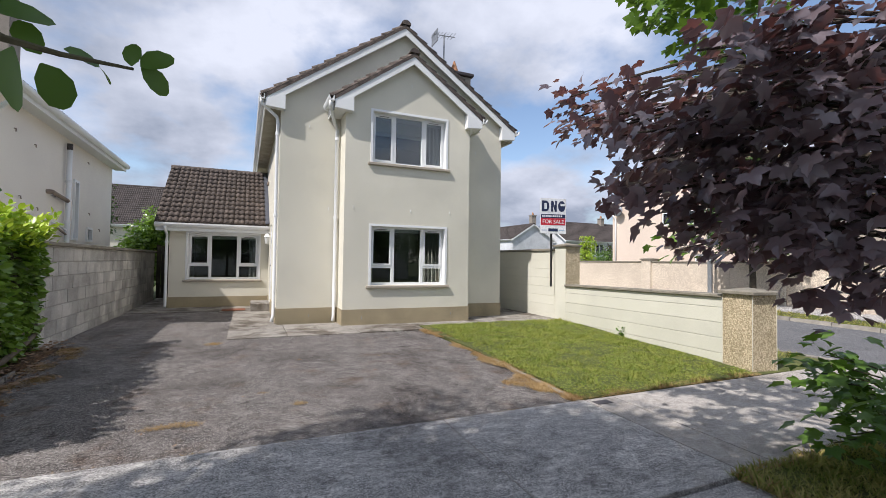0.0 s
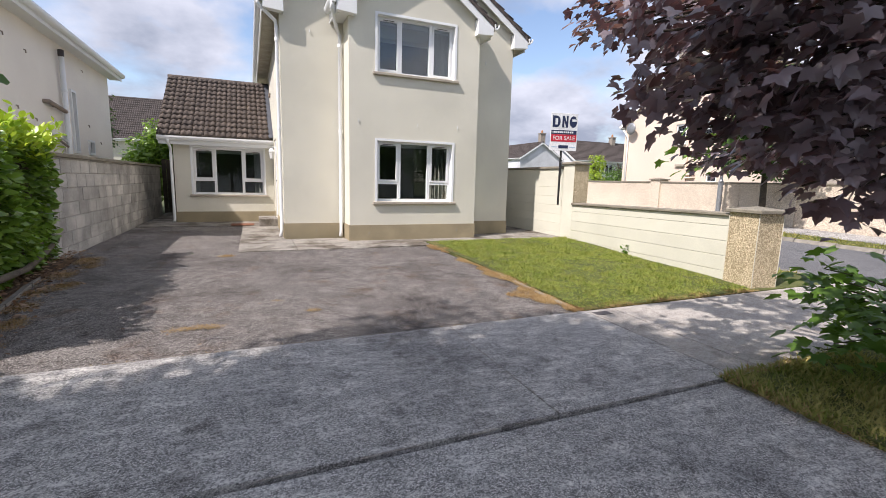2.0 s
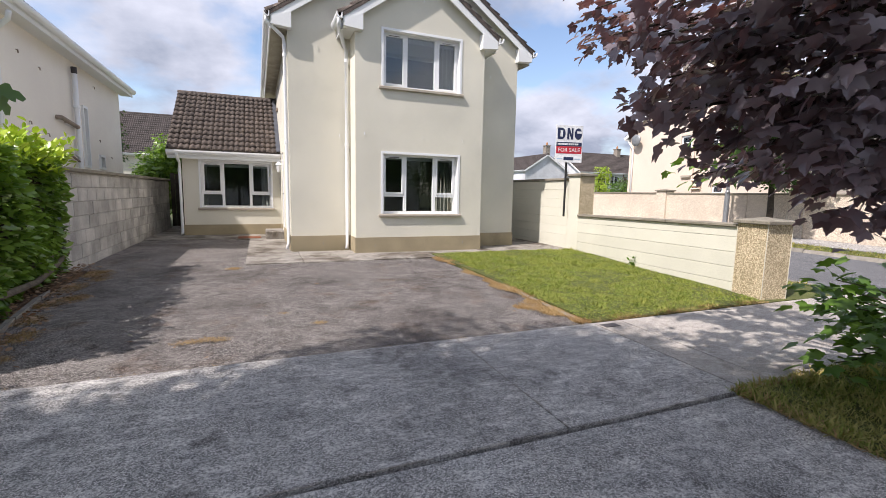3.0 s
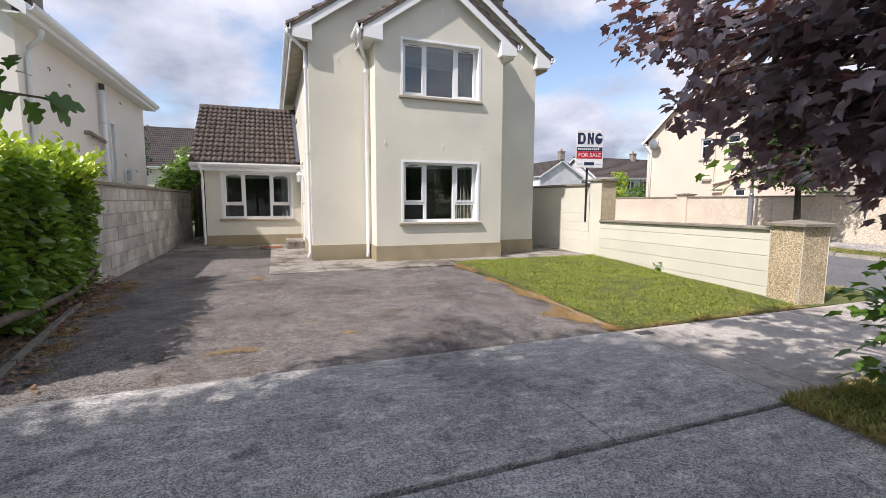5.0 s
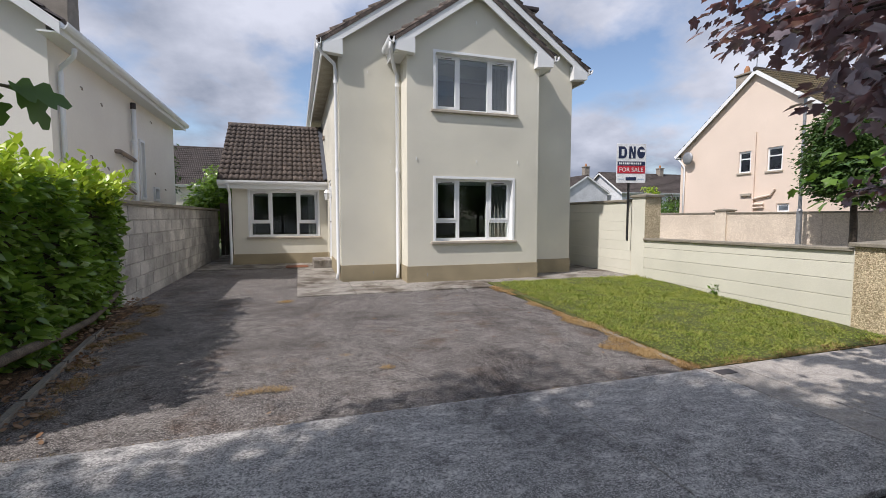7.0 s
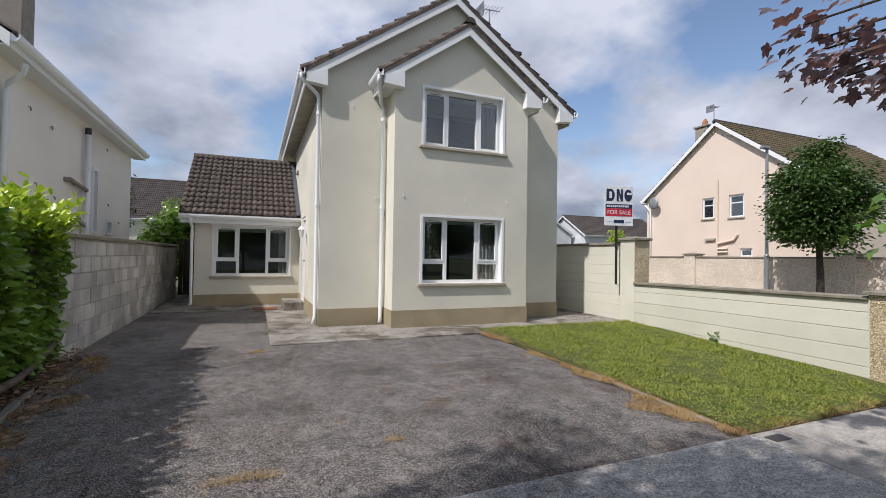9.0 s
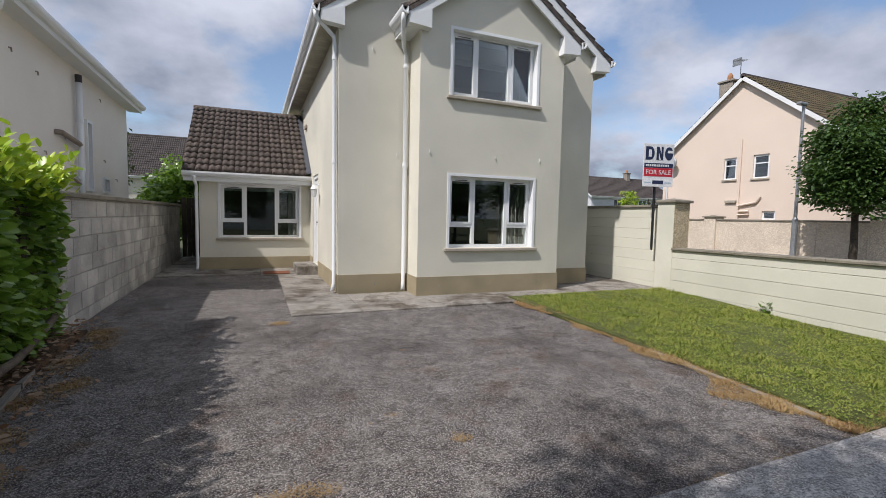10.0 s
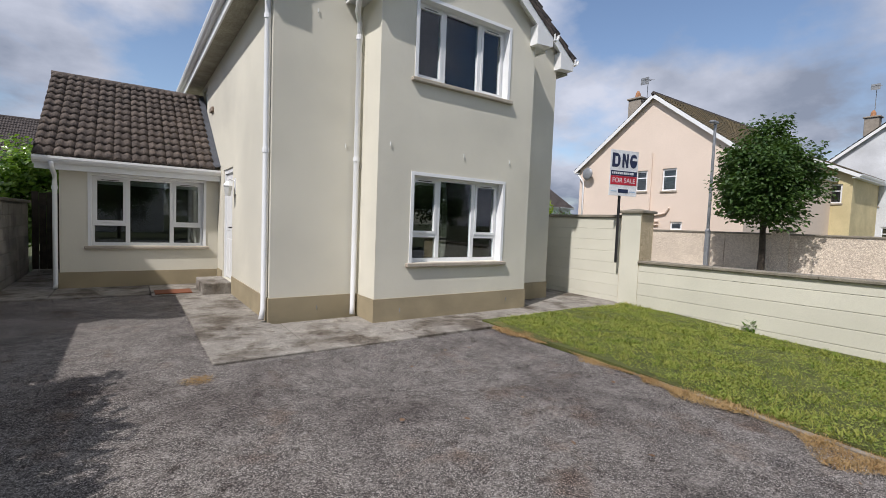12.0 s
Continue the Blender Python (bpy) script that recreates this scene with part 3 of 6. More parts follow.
def tile_field(name, parent, origin, across, up, width, length, mat, w=0.3, gauge=0.3, pts=4):
    """A whole slope of tiles joined into one mesh, each course a step."""
    m = slope_matrix(Vector(origin) - BASE[parent], across, up)
    rows = max(1, int(round(length / gauge)))
    gauge = length / rows
    n = int(width / w * pts)
    verts, faces = [], []
    for r in range(rows):
        b = len(verts)
        for i in range(n + 1):
            x = width * i / n
            z = tile_profile((x / w) % 1.0)
            for y, h in ((r * gauge, 0.008), (r * gauge - 0.004, 0.042 + z), ((r + 1) * gauge, 0.012 + z)):
                verts.append(m @ Vector((x, y, h)))
        for i in range(n):
            p = b + 3 * i
            faces += [(p, p + 3, p + 4, p + 1), (p + 1, p + 4, p + 5, p + 2)]
    me = mesh_from(name, [tuple(v) for v in verts], faces)
    ob = link(name, me, mat, parent)
    ob["kind"] = "stuff"
    return ob


def half_round(parent, p, q, r=0.12, piece=0.42, name="ridge_tile"):
    """Half-round ridge tiles butted along a line."""
    p, q = Vector(p), Vector(q)
    d = q - p
    n = max(1, int(round(d.length / piece)))
    way = d.normalized()
    side = way.cross(Vector((0, 0, 1))).normalized()
    for k in range(n):
        bm = bmesh.new()
        a, b = p + d * (k / n), p + d * ((k + 1) / n) - way * 0.012
        prof = []
        for i in range(9):
            t = math.pi * i / 8
            prof.append(a + side * math.cos(t) * r + Vector((0, 0, math.sin(t) * r * 0.9)))
        prism(prof, b - a, bm)
        part(name, bm, "tile", parent)


# ---- ground ----
def G(y):
    """Height of the ground: it rises gently from the road to the house."""
    return 0.05 + 0.02 * min(max(y, -2.0), 9.0)


def slab(x0, x1, y0, y1, lift=0.0, thick=0.06, step=0.5, rough=0.0, bm=None, seed=0):
    """A paved area that follows the ground, with sides."""
    bm = bm or bmesh.new()
    nx, ny = max(1, int((x1 - x0) / step)), max(1, int((y1 - y0) / step))
    grid = []
    for j in range(ny + 1):
        y = y0 + (y1 - y0) * j / ny
        row = []
        for i in range(nx + 1):
            x = x0 + (x1 - x0) * i / nx
            z = G(y) + lift + (rough * noise.noise((x * 0.8 + seed, y * 0.8, 0)) if rough else 0)
            row.append(bm.verts.new((x, y, z)))
        grid.append(row)
    for j in range(ny):
        for i in range(nx):
            bm.faces.new((grid[j][i], grid[j][i + 1], grid[j + 1][i + 1], grid[j + 1][i]))
    rim = grid[0] + [r[-1] for r in grid[1:]] + grid[-1][-2::-1] + [r[0] for r in grid[-2:0:-1]]
    low = [bm.verts.new(v.co - Vector((0, 0, thick))) for v in rim]
    for k in range(len(rim)):
        l = (k + 1) % len(rim)
        bm.faces.new((rim[k], low[k], low[l], rim[l]))
    return bm


bm = bmesh.new()
ys = [-400, -2, 0, 3, 6, 9, 30, 400]
rows = [[bm.verts.new((x, y, G(y) - 0.055)) for x in (-400, -40, 0, 40, 400)] for y in ys]
for a, b in zip(rows, rows[1:]):
    for i in range(4):
        bm.faces.new((a[i], a[i + 1], b[i + 1], b[i]))
solo("ground", bm, "ground", "rough grassy ground under the estate", "ground", kind="structure")

solo("driveway", slab(-2.32, 3.62, 4.05, 8.66, -0.012, 0.08, 0.25, 0.012), "tarmac", "worn grey tarmac driveway with exposed stones", "driveway", kind="structure")
solo("driveway_side", slab(-2.32, 0.098, 8.66, 13.19, -0.012, 0.08, 0.25, 0.012), "tarmac", "worn tarmac drive beside the house", "driveway", kind="structure")

pav = thing("pavement", (2, 3.2, G(3.2)), "weathered grey concrete footpath slabs before the driveway", "pavement", kind="structure")
EDGES_X = (-9.0, -5.2, -1.9, 2.02, 3.64, 4.02, 6.2, 8.55)
for a, b in zip(EDGES_X, EDGES_X[1:]):
    part("paving_slab", slab(a + 0.006, b - 0.006, 2.352, 4.035, 0.012, 0.08, 0.4), "pavement" if b < 4 else "pavement_smooth", pav)
part("paving_slab", slab(-1.9, 3.53, -0.6, 2.315, -0.002, 0.08, 0.5), "pavement", pav)
part("paving_slab", slab(-6.0, -1.912, -0.6, 2.315, -0.002, 0.08, 0.5), "pavement", pav)
part("joint_filler", slab(-6.0, 8.5, -0.5, 4.0, -0.03, 0.05, 1.0), "bark", pav, "dark earth in the joints")
# low mortar ridges left by the formwork, broken along their length
r = random.Random(14)
for x0, y0, x1, y1 in ((2.03, 2.36, 2.0, 4.0), (2.03, 2.36, 2.02, 4.0), (-1.8, 2.33, 3.5, 2.345)):
    f = 0.0
    while f < 0.97:
        l = r.uniform(0.02, 0.09)
        a, b = Vector((x0, y0, 0)).lerp(Vector((x1, y1, 0)), f), Vector((x0, y0, 0)).lerp(Vector((x1, y1, 0)), min(1, f + l))
        za, zb = G(a.y) + 0.008, G(b.y) + 0.008
        w = r.uniform(0.004, 0.011)
        part("mortar_ridge", tube([(a.x, a.y, za), ((a.x + b.x) / 2, (a.y + b.y) / 2 + r.uniform(-0.006, 0.006), (za + zb) / 2 + 0.003), (b.x, b.y, zb)], [w * 0.4, w, w * 0.4], 6), "pavement_smooth", pav)
        f += l + r.uniform(0.0, 0.08)
solo("manhole_cover", slab(3.68, 3.87, 3.86, 3.96, 0.017, 0.012, 0.5), "dark", "small dark metal cover set in the footpath", "cover")

# footpath round the house
walkway = thing("path", (2, 9, G(9)), "pale stained concrete path round the house", "path", kind="structure")


def path_slab(x0, x1, y0, y1, z_a, z_b):
    bm = prism([(x0, y0, z_a), (x1, y0, z_a), (x1, y1, z_b), (x0, y1, z_b)], (0, 0, -0.1))
    bmesh.ops.bevel(bm, geom=[e for e in bm.edges if e.calc_length() > 0.3], offset=0.006, segments=1, affect="EDGES")
    part("paving_slab", bm, "path", walkway)


path_slab(0.075, 1.05, 8.68, 10.0, 0.230, 0.250)
path_slab(1.06, 2.35, 8.66, 10.0, 0.230, 0.252)
path_slab(2.36, 3.70, 8.70, 10.0, 0.230, 0.252)
path_slab(3.71, 5.05, 8.98, 10.0, 0.235, 0.250)
path_slab(5.06, 7.27, 9.0, 10.7, 0.238, 0.252)
path_slab(6.26, 7.27, 10.71, 18.0, 0.252, 0.252)
path_slab(0.085, 0.95, 10.01, 12.9, 0.250, 0.250)
path_slab(-0.25, 0.95, 12.91, 14.3, 0.248, 0.248)
path_slab(-1.6, -0.26, 13.17, 14.3, 0.240, 0.248)
path_slab(-2.32, -1.61, 13.2, 19.0, 0.240, 0.248)

# roads, verges and kerbs
solo("road", slab(-60, 60, -7.6, -0.75, -0.03, 0.05, 4), "road", "grey asphalt estate road in front", "road", kind="structure")
solo("side_road", slab(8.7, 13.35, -0.75, 70, -0.035, 0.05, 4), "road", "grey asphalt side road", "road", kind="structure")
solo("far_pavement", slab(15.0, 16.95, 0.5, 60, 0.03, 0.09, 4), "pavement", "concrete footpath beside the far wall", "pavement", kind="structure")
solo("lawn", slab(3.66, 7.2, 4.05, 8.99, 0.025, 0.08, 0.2, 0.03), "lawn_soil", "mown lawn patch with yellowed spots", "lawn", kind="structure")
solo("verge_near", slab(3.55, 8.5, -0.6, 2.345, 0.015, 0.07, 0.3, 0.05), "lawn_soil", "rough grass verge under the maple", "verge", kind="structure")
solo("verge_strip", slab(7.1, 8.55, 4.03, 60, 0.01, 0.06, 1.5), "lawn_soil", "grass strip outside the garden wall", "verge", kind="structure")
solo("verge_far", slab(13.5, 14.98, 0.5, 60, 0.02, 0.07, 1.5), "lawn_soil", "grass verge across the side road", "verge", kind="structure")
kerb = thing("kerb", (13.4, 8, G(8)), "pale concrete kerb stones along the side road", "kerb", kind="structure")
for k in range(24):
    y = 1 + k * 0.92
    part("kerb_stone", prism([(13.36, y, G(y) - 0.05), (13.5, y, G(y) - 0.05), (13.5, y, G(y) + 0.06), (13.4, y, G(y) + 0.06)], (0, 0.905, 0.0)), "kerb", kerb)
    part("kerb_stone", prism([(8.56, y + 3.2, G(y + 3) - 0.05), (8.7, y + 3.2, G(y + 3) - 0.05), (8.68, y + 3.2, G(y + 3) + 0.035), (8.56, y + 3.2, G(y + 3) + 0.035)], (0, 0.905, 0.0)), "kerb", kerb)
edging = thing("edging", (3.6, 6.5, G(6.5)), "narrow concrete edging between drive and lawn", "edging", kind="structure")
for k in range(5):
    y = 4.04 + k * 0.93
    xa, xb = 3.55 + 0.04 * k, 3.55 + 0.04 * (k + 1)
    part("edging_stone", prism([(xa, y, G(y) - 0.04), (xa + 0.055, y, G(y) - 0.04), (xa + 0.055, y, G(y) + 0.012), (xa, y, G(y) + 0.009)], (xb - xa, 0.915, 0.018)), "kerb", edging)
    xl = -1.73 - 0.115 * k
    part("edging_stone", prism([(xl - 0.055, y, G(y) - 0.04), (xl, y, G(y) - 0.04), (xl, y, G(y) + 0.04), (xl - 0.055, y, G(y) + 0.035)], (-0.115, 0.90, 0.018)), "kerb", edging, "pale weathered edging strip")
solo("hedge_bed", slab(-3.6, -2.12, 4.05, 8.5, 0.03, 0.08, 0.2, 0.08), "soil", "brown leaf litter under the hedge", "soil", kind="structure")

# ---- the house ----
HX0, HX1, HY0, HY1, HZ = 0.94, 6.24, 10.13, 18.6, 0.27
BX0, BX1, BY0 = 2.17, 5.04, 9.54
EAVE, PITCH = 4.70, 0.69
house = thing("house", (3.56, 10.1, HZ), "two-storey sage rendered house with a gabled front bay", "house", kind="structure")
part("wall_front", wall_mesh((HX0, HY0, 0), (1, 0, 0), (0, 1, 0), HX1 - HX0, HZ - 0.2, EAVE + 0.1, 0.3, [(BX0 + 0.3 - HX0, BX1 - 0.3 - HX0, 0.3, 4.5)]), "render", house)
part("wall_bay", wall_mesh((BX0, BY0, 0), (1, 0, 0), (0, 1, 0), BX1 - BX0, HZ - 0.2, EAVE + 0.1, 0.3,
                           [(2.735 - BX0, 4.455 - BX0, 1.06, 2.325), (2.735 - BX0, 4.455 - BX0, 3.665, 4.775)]), "render", house)
part("wall_bay_side", wall_mesh((BX0, BY0 + 0.3, 0), (0, 1, 0), (1, 0, 0), HY0 - BY0 - 0.3, HZ - 0.2, EAVE + 0.1, 0.3), "render", house)
part("wall_bay_side", wall_mesh((BX1, BY0 + 0.3, 0), (0, 1, 0), (-1, 0, 0), HY0 - BY0 - 0.3, HZ - 0.2, EAVE + 0.1, 0.3), "render", house)
DOOR = (12.72, 13.62)
part("wall_side", wall_mesh((HX0, HY0 + 0.3, 0), (0, 1, 0), (1, 0, 0), HY1 - HY0 - 0.3, HZ - 0.2, EAVE + 0.1, 0.3,
                            [(DOOR[0] - HY0 - 0.3, DOOR[1] - HY0 - 0.3, 0.44, 2.5), (15.9 - HY0 - 0.3, 16.6 - HY0 - 0.3, 3.9, 4.6)]), "render", house)
part("wall_side", wall_mesh((HX1, HY0 + 0.3, 0), (0, 1, 0), (-1, 0, 0), HY1 - HY0 - 0.3, HZ - 0.2, EAVE + 0.1, 0.3), "render", house)
part("wall_back", wall_mesh((HX0 + 0.3, HY1, 0), (1, 0, 0), (0, -1, 0), HX1 - HX0 - 0.6, HZ - 0.2, EAVE + 0.1, 0.3), "render", house)
CX = (HX0 + HX1) / 2
for y, d in ((HY0, 0.3), (HY1, -0.3)):
    part("gable", prism([(HX0, y, EAVE + 0.1), (HX1, y, EAVE + 0.1), (HX1, y, 4.86 + (HX0 - 0.61) * PITCH), (CX, y, 4.86 + (CX - 0.61) * PITCH), (HX0, y, 4.86 + (HX0 - 0.61) * PITCH)],
                        (0, d, 0)), "render", house)
BCX = (BX0 + BX1) / 2
part("gable", prism([(BX0, BY0, EAVE + 0.1), (BX1, BY0, EAVE + 0.1), (BX1, BY0, 4.83 + (BX0 - 1.90) * PITCH), (BCX, BY0, 4.83 + (BCX - 1.90) * PITCH), (BX0, BY0, 4.83 + (BX0 - 1.90) * PITCH)],
                    (0, 0.3, 0)), "render", house)
# tan plinth band round the foot
for x0, x1, y0, y1 in ((HX0 - 0.015, BX0 - 0.016, HY0 - 0.016, HY0 + 0.1), (BX0 - 0.016, BX1 + 0.016, BY0 - 0.016, BY0 + 0.1),
                       (BX1 + 0.017, HX1 + 0.016, HY0 - 0.016, HY0 + 0.1), (HX0 - 0.016, HX0 + 0.1, HY0 + 0.101, DOOR[0] - 0.05),
                       (HX0 - 0.016, HX0 + 0.1, DOOR[1] + 0.05, 14.2), (BX0 - 0.015, BX0 + 0.1, BY0 + 0.101, HY0 - 0.017),
                       (BX1 - 0.1, BX1 + 0.015, BY0 + 0.101, HY0 - 0.017)):
    part("plinth", box(x0, x1, y0, y1, HZ - 0.25, 0.565 if y1 < 12 else 0.56), "plinth", house, "tan painted plinth")
# floors, ceilings and inner wall in the darkened room colour
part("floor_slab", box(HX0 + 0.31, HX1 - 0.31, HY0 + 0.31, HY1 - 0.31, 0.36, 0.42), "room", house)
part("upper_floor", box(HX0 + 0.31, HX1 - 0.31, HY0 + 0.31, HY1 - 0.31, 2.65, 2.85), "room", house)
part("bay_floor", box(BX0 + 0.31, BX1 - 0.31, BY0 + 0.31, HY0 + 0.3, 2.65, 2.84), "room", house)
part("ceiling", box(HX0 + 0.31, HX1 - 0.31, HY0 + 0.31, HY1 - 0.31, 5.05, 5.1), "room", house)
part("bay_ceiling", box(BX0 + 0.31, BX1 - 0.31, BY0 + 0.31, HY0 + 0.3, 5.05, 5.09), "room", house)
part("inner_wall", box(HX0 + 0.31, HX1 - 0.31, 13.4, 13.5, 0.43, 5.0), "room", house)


def gable_roof(parent, cx, half, y0, y1, z_tip, pitch):
    """Two tiled slopes with ridge along y, white barge boards and boxed eaves in front. z_tip: underside at the eaves tip."""
    run = half
    top = z_tip + run * pitch
    n_len = math.hypot(run, run * pitch)
    for s in (-1, 1):
        ux, uz = -s * run / n_len, run * pitch / n_len
        # decking
        a, b = Vector((cx + s * half, y0 + 0.03, z_tip + 0.005)), Vector((cx, y0 + 0.03, top + 0.005))
        th = Vector((0, 0, 0.07))
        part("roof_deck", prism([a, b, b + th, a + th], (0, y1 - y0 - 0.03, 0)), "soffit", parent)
        org = Vector((cx + s * (half + 0.03), y0 if s < 0 else y0, z_tip + 0.075 - 0.03 * pitch))
        w = y1 - y0
        if s < 0:
            across, start = (0, -1, 0), org + Vector((0, w, 0))
        else:
            across, start = (0, 1, 0), org
        roof = part("roof_slope", prism([a + th, b + th, b + th * 1.1, a + th * 1.1], (0, y1 - y0 - 0.03, 0)), "tile_field", parent, "dark concrete roof tiles")
        edge = 0.6 if w > 1.2 else w
        if s < 0:
            lay_tiles(roof, org + Vector((0, edge, 0)), across, (ux, 0, uz), edge, n_len + 0.03, 0.3, 0.30)
            if w > 1.2:
                tile_field("tiling", roof, start, across, (ux, 0, uz), w - edge, n_len + 0.03, "tile_field", 0.3, 0.30)
        else:
            lay_tiles(roof, org, across, (ux, 0, uz), edge, n_len + 0.03, 0.3, 0.30)
            if w > 1.2:
                tile_field("tiling", roof, org + Vector((0, edge, 0)), across, (ux, 0, uz), w - edge, n_len + 0.03, "tile_field", 0.3, 0.30)
        # barge board, with the dark tile edge above it
        a2, b2 = Vector((cx + s * (half - 0.02), y0, z_tip - 0.155)), Vector((cx, y0, top - 0.155 + 0.02 * pitch))
        part("barge_board", prism([a2, b2, b2 + Vector((0, 0, 0.165)), a2 + Vector((0, 0, 0.165))], (0, 0.03, 0)), "fascia", parent, "white barge board")
        a3, b3 = a2 + Vector((0, -0.015, 0.165)), b2 + Vector((0, -0.015, 0.165))
        part("undercloak", prism([a3, b3, b3 + Vector((0, 0, 0.075)), a3 + Vector((0, 0, 0.075))], (0, 0.044, 0)), "tile", parent, "dark verge under the tiles")
        part("barge_soffit", prism([a2 + Vector((0, 0.03, 0.1)), b2 + Vector((0, 0.03, 0.1)), b2 + Vector((0, 0.03, 0.115)), a2 + Vector((0, 0.03, 0.115))], (0, 0.117, 0)), "fascia", parent)
    half_round(parent, (cx, y0 - 0.03, top + 0.1), (cx, y1, top + 0.1), 0.115)
    return top


main_roof = thing("roof", (CX, HY0, EAVE), "dark tiled gable roof with white barge boards", "roof", kind="structure")
TIP, TIP_Z, BAY_TIP, BAY_Z = 0.61, 4.86, 1.90, 4.83
MT = gable_roof(main_roof, CX, CX - TIP, HY0 - 0.15, HY1 + 0.1, TIP_Z, PITCH)
bay_roof = thing("bay_roof", (BCX, BY0, EAVE), "small dark tiled gable roof over the bay", "roof", kind="structure")
BT = gable_roof(bay_roof, BCX, BCX - BAY_TIP, BY0 - 0.15, HY0 - 0.03, BAY_Z, PITCH)


def eaves_box(parent, x_out, x_in, y0, y1, z0, z1, s):
    """The boxed foot of a barge: a white box whose top follows the slope."""
    poly = [(x_out, y0, z0 + 0.03), (x_in, y0, z0), (x_in, y0, z1 + abs(x_in - x_out) * PITCH * 0.55), (x_out, y0, z1)]
    bm = prism(poly, (0, y1 - y0, 0))
    part("eaves_box", bm, "fascia", parent, "white boxed eaves end")


for r, cx, half, y0, y1, zt in ((main_roof, CX, CX - TIP, HY0 - 0.16, HY0 - 0.002, TIP_Z), (bay_roof, BCX, BCX - BAY_TIP, BY0 - 0.16, BY0 - 0.002, BAY_Z)):
    for s in (-1, 1):
        eaves_box(r, cx + s * (half - 0.03), cx + s * (half - 0.40), y0 - 0.004, y1, zt - 0.19, zt - 0.02, s)
# soffits, fascias and gutters along the sides
for s, x_tip, x_wall in ((-1, TIP, HX0), (1, 2 * CX - TIP, HX1)):
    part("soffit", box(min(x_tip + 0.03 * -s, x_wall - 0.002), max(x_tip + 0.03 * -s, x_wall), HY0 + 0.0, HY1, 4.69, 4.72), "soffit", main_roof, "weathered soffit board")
    part("fascia", box(x_tip + (0 if s < 0 else -0.025), x_tip + (0.025 if s < 0 else 0), HY0 - 0.0, HY1, 4.66, 4.90), "fascia", main_roof)
    part("gutter", gutter_mesh((x_tip, HY0 - 0.18, 4.93), (x_tip, HY1, 4.93), (s, 0, 0)), "pvc", main_roof, "white gutter")
for s, x_tip, x_wall in ((-1, BAY_TIP, BX0), (1, 2 * BCX - BAY_TIP, BX1)):
    part("soffit", box(min(x_tip, x_wall - 0.002), max(x_tip, x_wall + 0.002), BY0, HY0 - 0.002, 4.66, 4.69), "fascia", bay_roof)
    part("fascia", box(x_tip + (0 if s < 0 else -0.025), x_tip + (0.025 if s < 0 else 0), BY0, HY0 - 0.003, 4.63, 4.87), "fascia", bay_roof)
    part("gutter", gutter_mesh((x_tip, BY0 - 0.18, 4.90), (x_tip, HY0 - 0.03, 4.90), (s, 0, 0)), "pvc", bay_roof, "white gutter")

# chimney on the far slope, with pot and aerial
chimney = thing("chimney", (5.95, 12.1, 5.2), "rendered chimney stack with clay pot and dark cap", "chimney")
part("stack", box(5.70, 6.2, 11.8, 12.4, 4.9, 6.93, 0.02), "brick_stack", chimney)
part("cap", box(5.63, 6.27, 11.73, 12.47, 6.93, 7.03, 0.02), "dark", chimney)
part("chimney_pot", tube([(5.8, 12.1, 7.02), (5.8, 12.1, 7.15), (5.8, 12.1, 7.19), (5.8, 12.1, 7.46)], [0.14, 0.13, 0.11, 0.02], 12), "terracotta", chimney)


def aerial(x, y, z0, z1, label, group="roof aerials"):
    """A television aerial: mast, boom and rods."""
    a = thing("tv_aerial", (x, y, z0), label, "aerial", group)
    part("mast", tube([(x, y, z0), (x, y, z1)], 0.02, 6), "galv", a)
    part("boom", tube([(x - 0.35, y - 0.05, z1 - 0.06), (x + 0.35, y + 0.05, z1 + 0.04)], 0.012, 6), "galv", a)
    for k in range(7):
        f = -0.32 + k * 0.1
        part("rod", tube([(x + f, y - 0.2, z1 - 0.01 + f * 0.12), (x + f, y + 0.2, z1 - 0.01 + f * 0.12)], 0.007, 5), "galv", a)
    part("reflector", box(x - 0.3, x - 0.28, y - 0.22, y + 0.22, z1 - 0.3, z1 + 0.05), "galv", a)
    return a


aerial(5.42, 12.0, 5.6, 8.1, "thin grey television aerial on a mast beside the chimney")

# windows of the house
window(1, 3.595, 1.06, 1.72, 1.265, BY0, True, "white three-light window with lower panes, curtains inside")
window(2, 3.595, 3.665, 1.72, 1.11, BY0, False, "white three-light upper window reflecting the sky")
curtain(3.98, 4.44, 1.05, 2.3, BY0 + 0.27, "pale curtain drawn to the side of the window", 1)
curtain(2.74, 2.86, 1.05, 2.3, BY0 + 0.27, "pale curtain gathered at the window's edge", 2)
curtain(3.98, 4.46, 3.6, 4.75, BY0 + 0.27, "pale curtain hanging in the upper window", 3)
curtain(2.72, 2.84, 3.6, 4.75, BY0 + 0.27, "pale curtain gathered at the upper window", 4)
for z, hgt in ((2.20, 0.1), (4.63, 0.11)):
    solo("roller_blind", box(2.8, 4.42, BY0 + 0.205, BY0 + 0.235, z, z + hgt, 0.01), "blind", "white roller blind rolled up behind the glass", "blind", "house blinds")

# downpipes
gp = thing("downpipe", (0.88, 10.2, HZ), "white plastic downpipe with a swan neck from the gutter", "downpipe", "downpipes")
pipe("pipe", [(0.55, 10.0, 4.84), (0.55, 10.02, 4.76), (0.86, 10.17, 4.54), (0.885, 10.20, 4.42), (0.885, 10.20, 0.42), (0.85, 10.16, 0.29)], 0.036, "pvc", gp, (2.5, 4.2))
gp = thing("downpipe", (2.04, 10.05, HZ), "white plastic downpipe in the corner beside the bay", "downpipe", "downpipes")
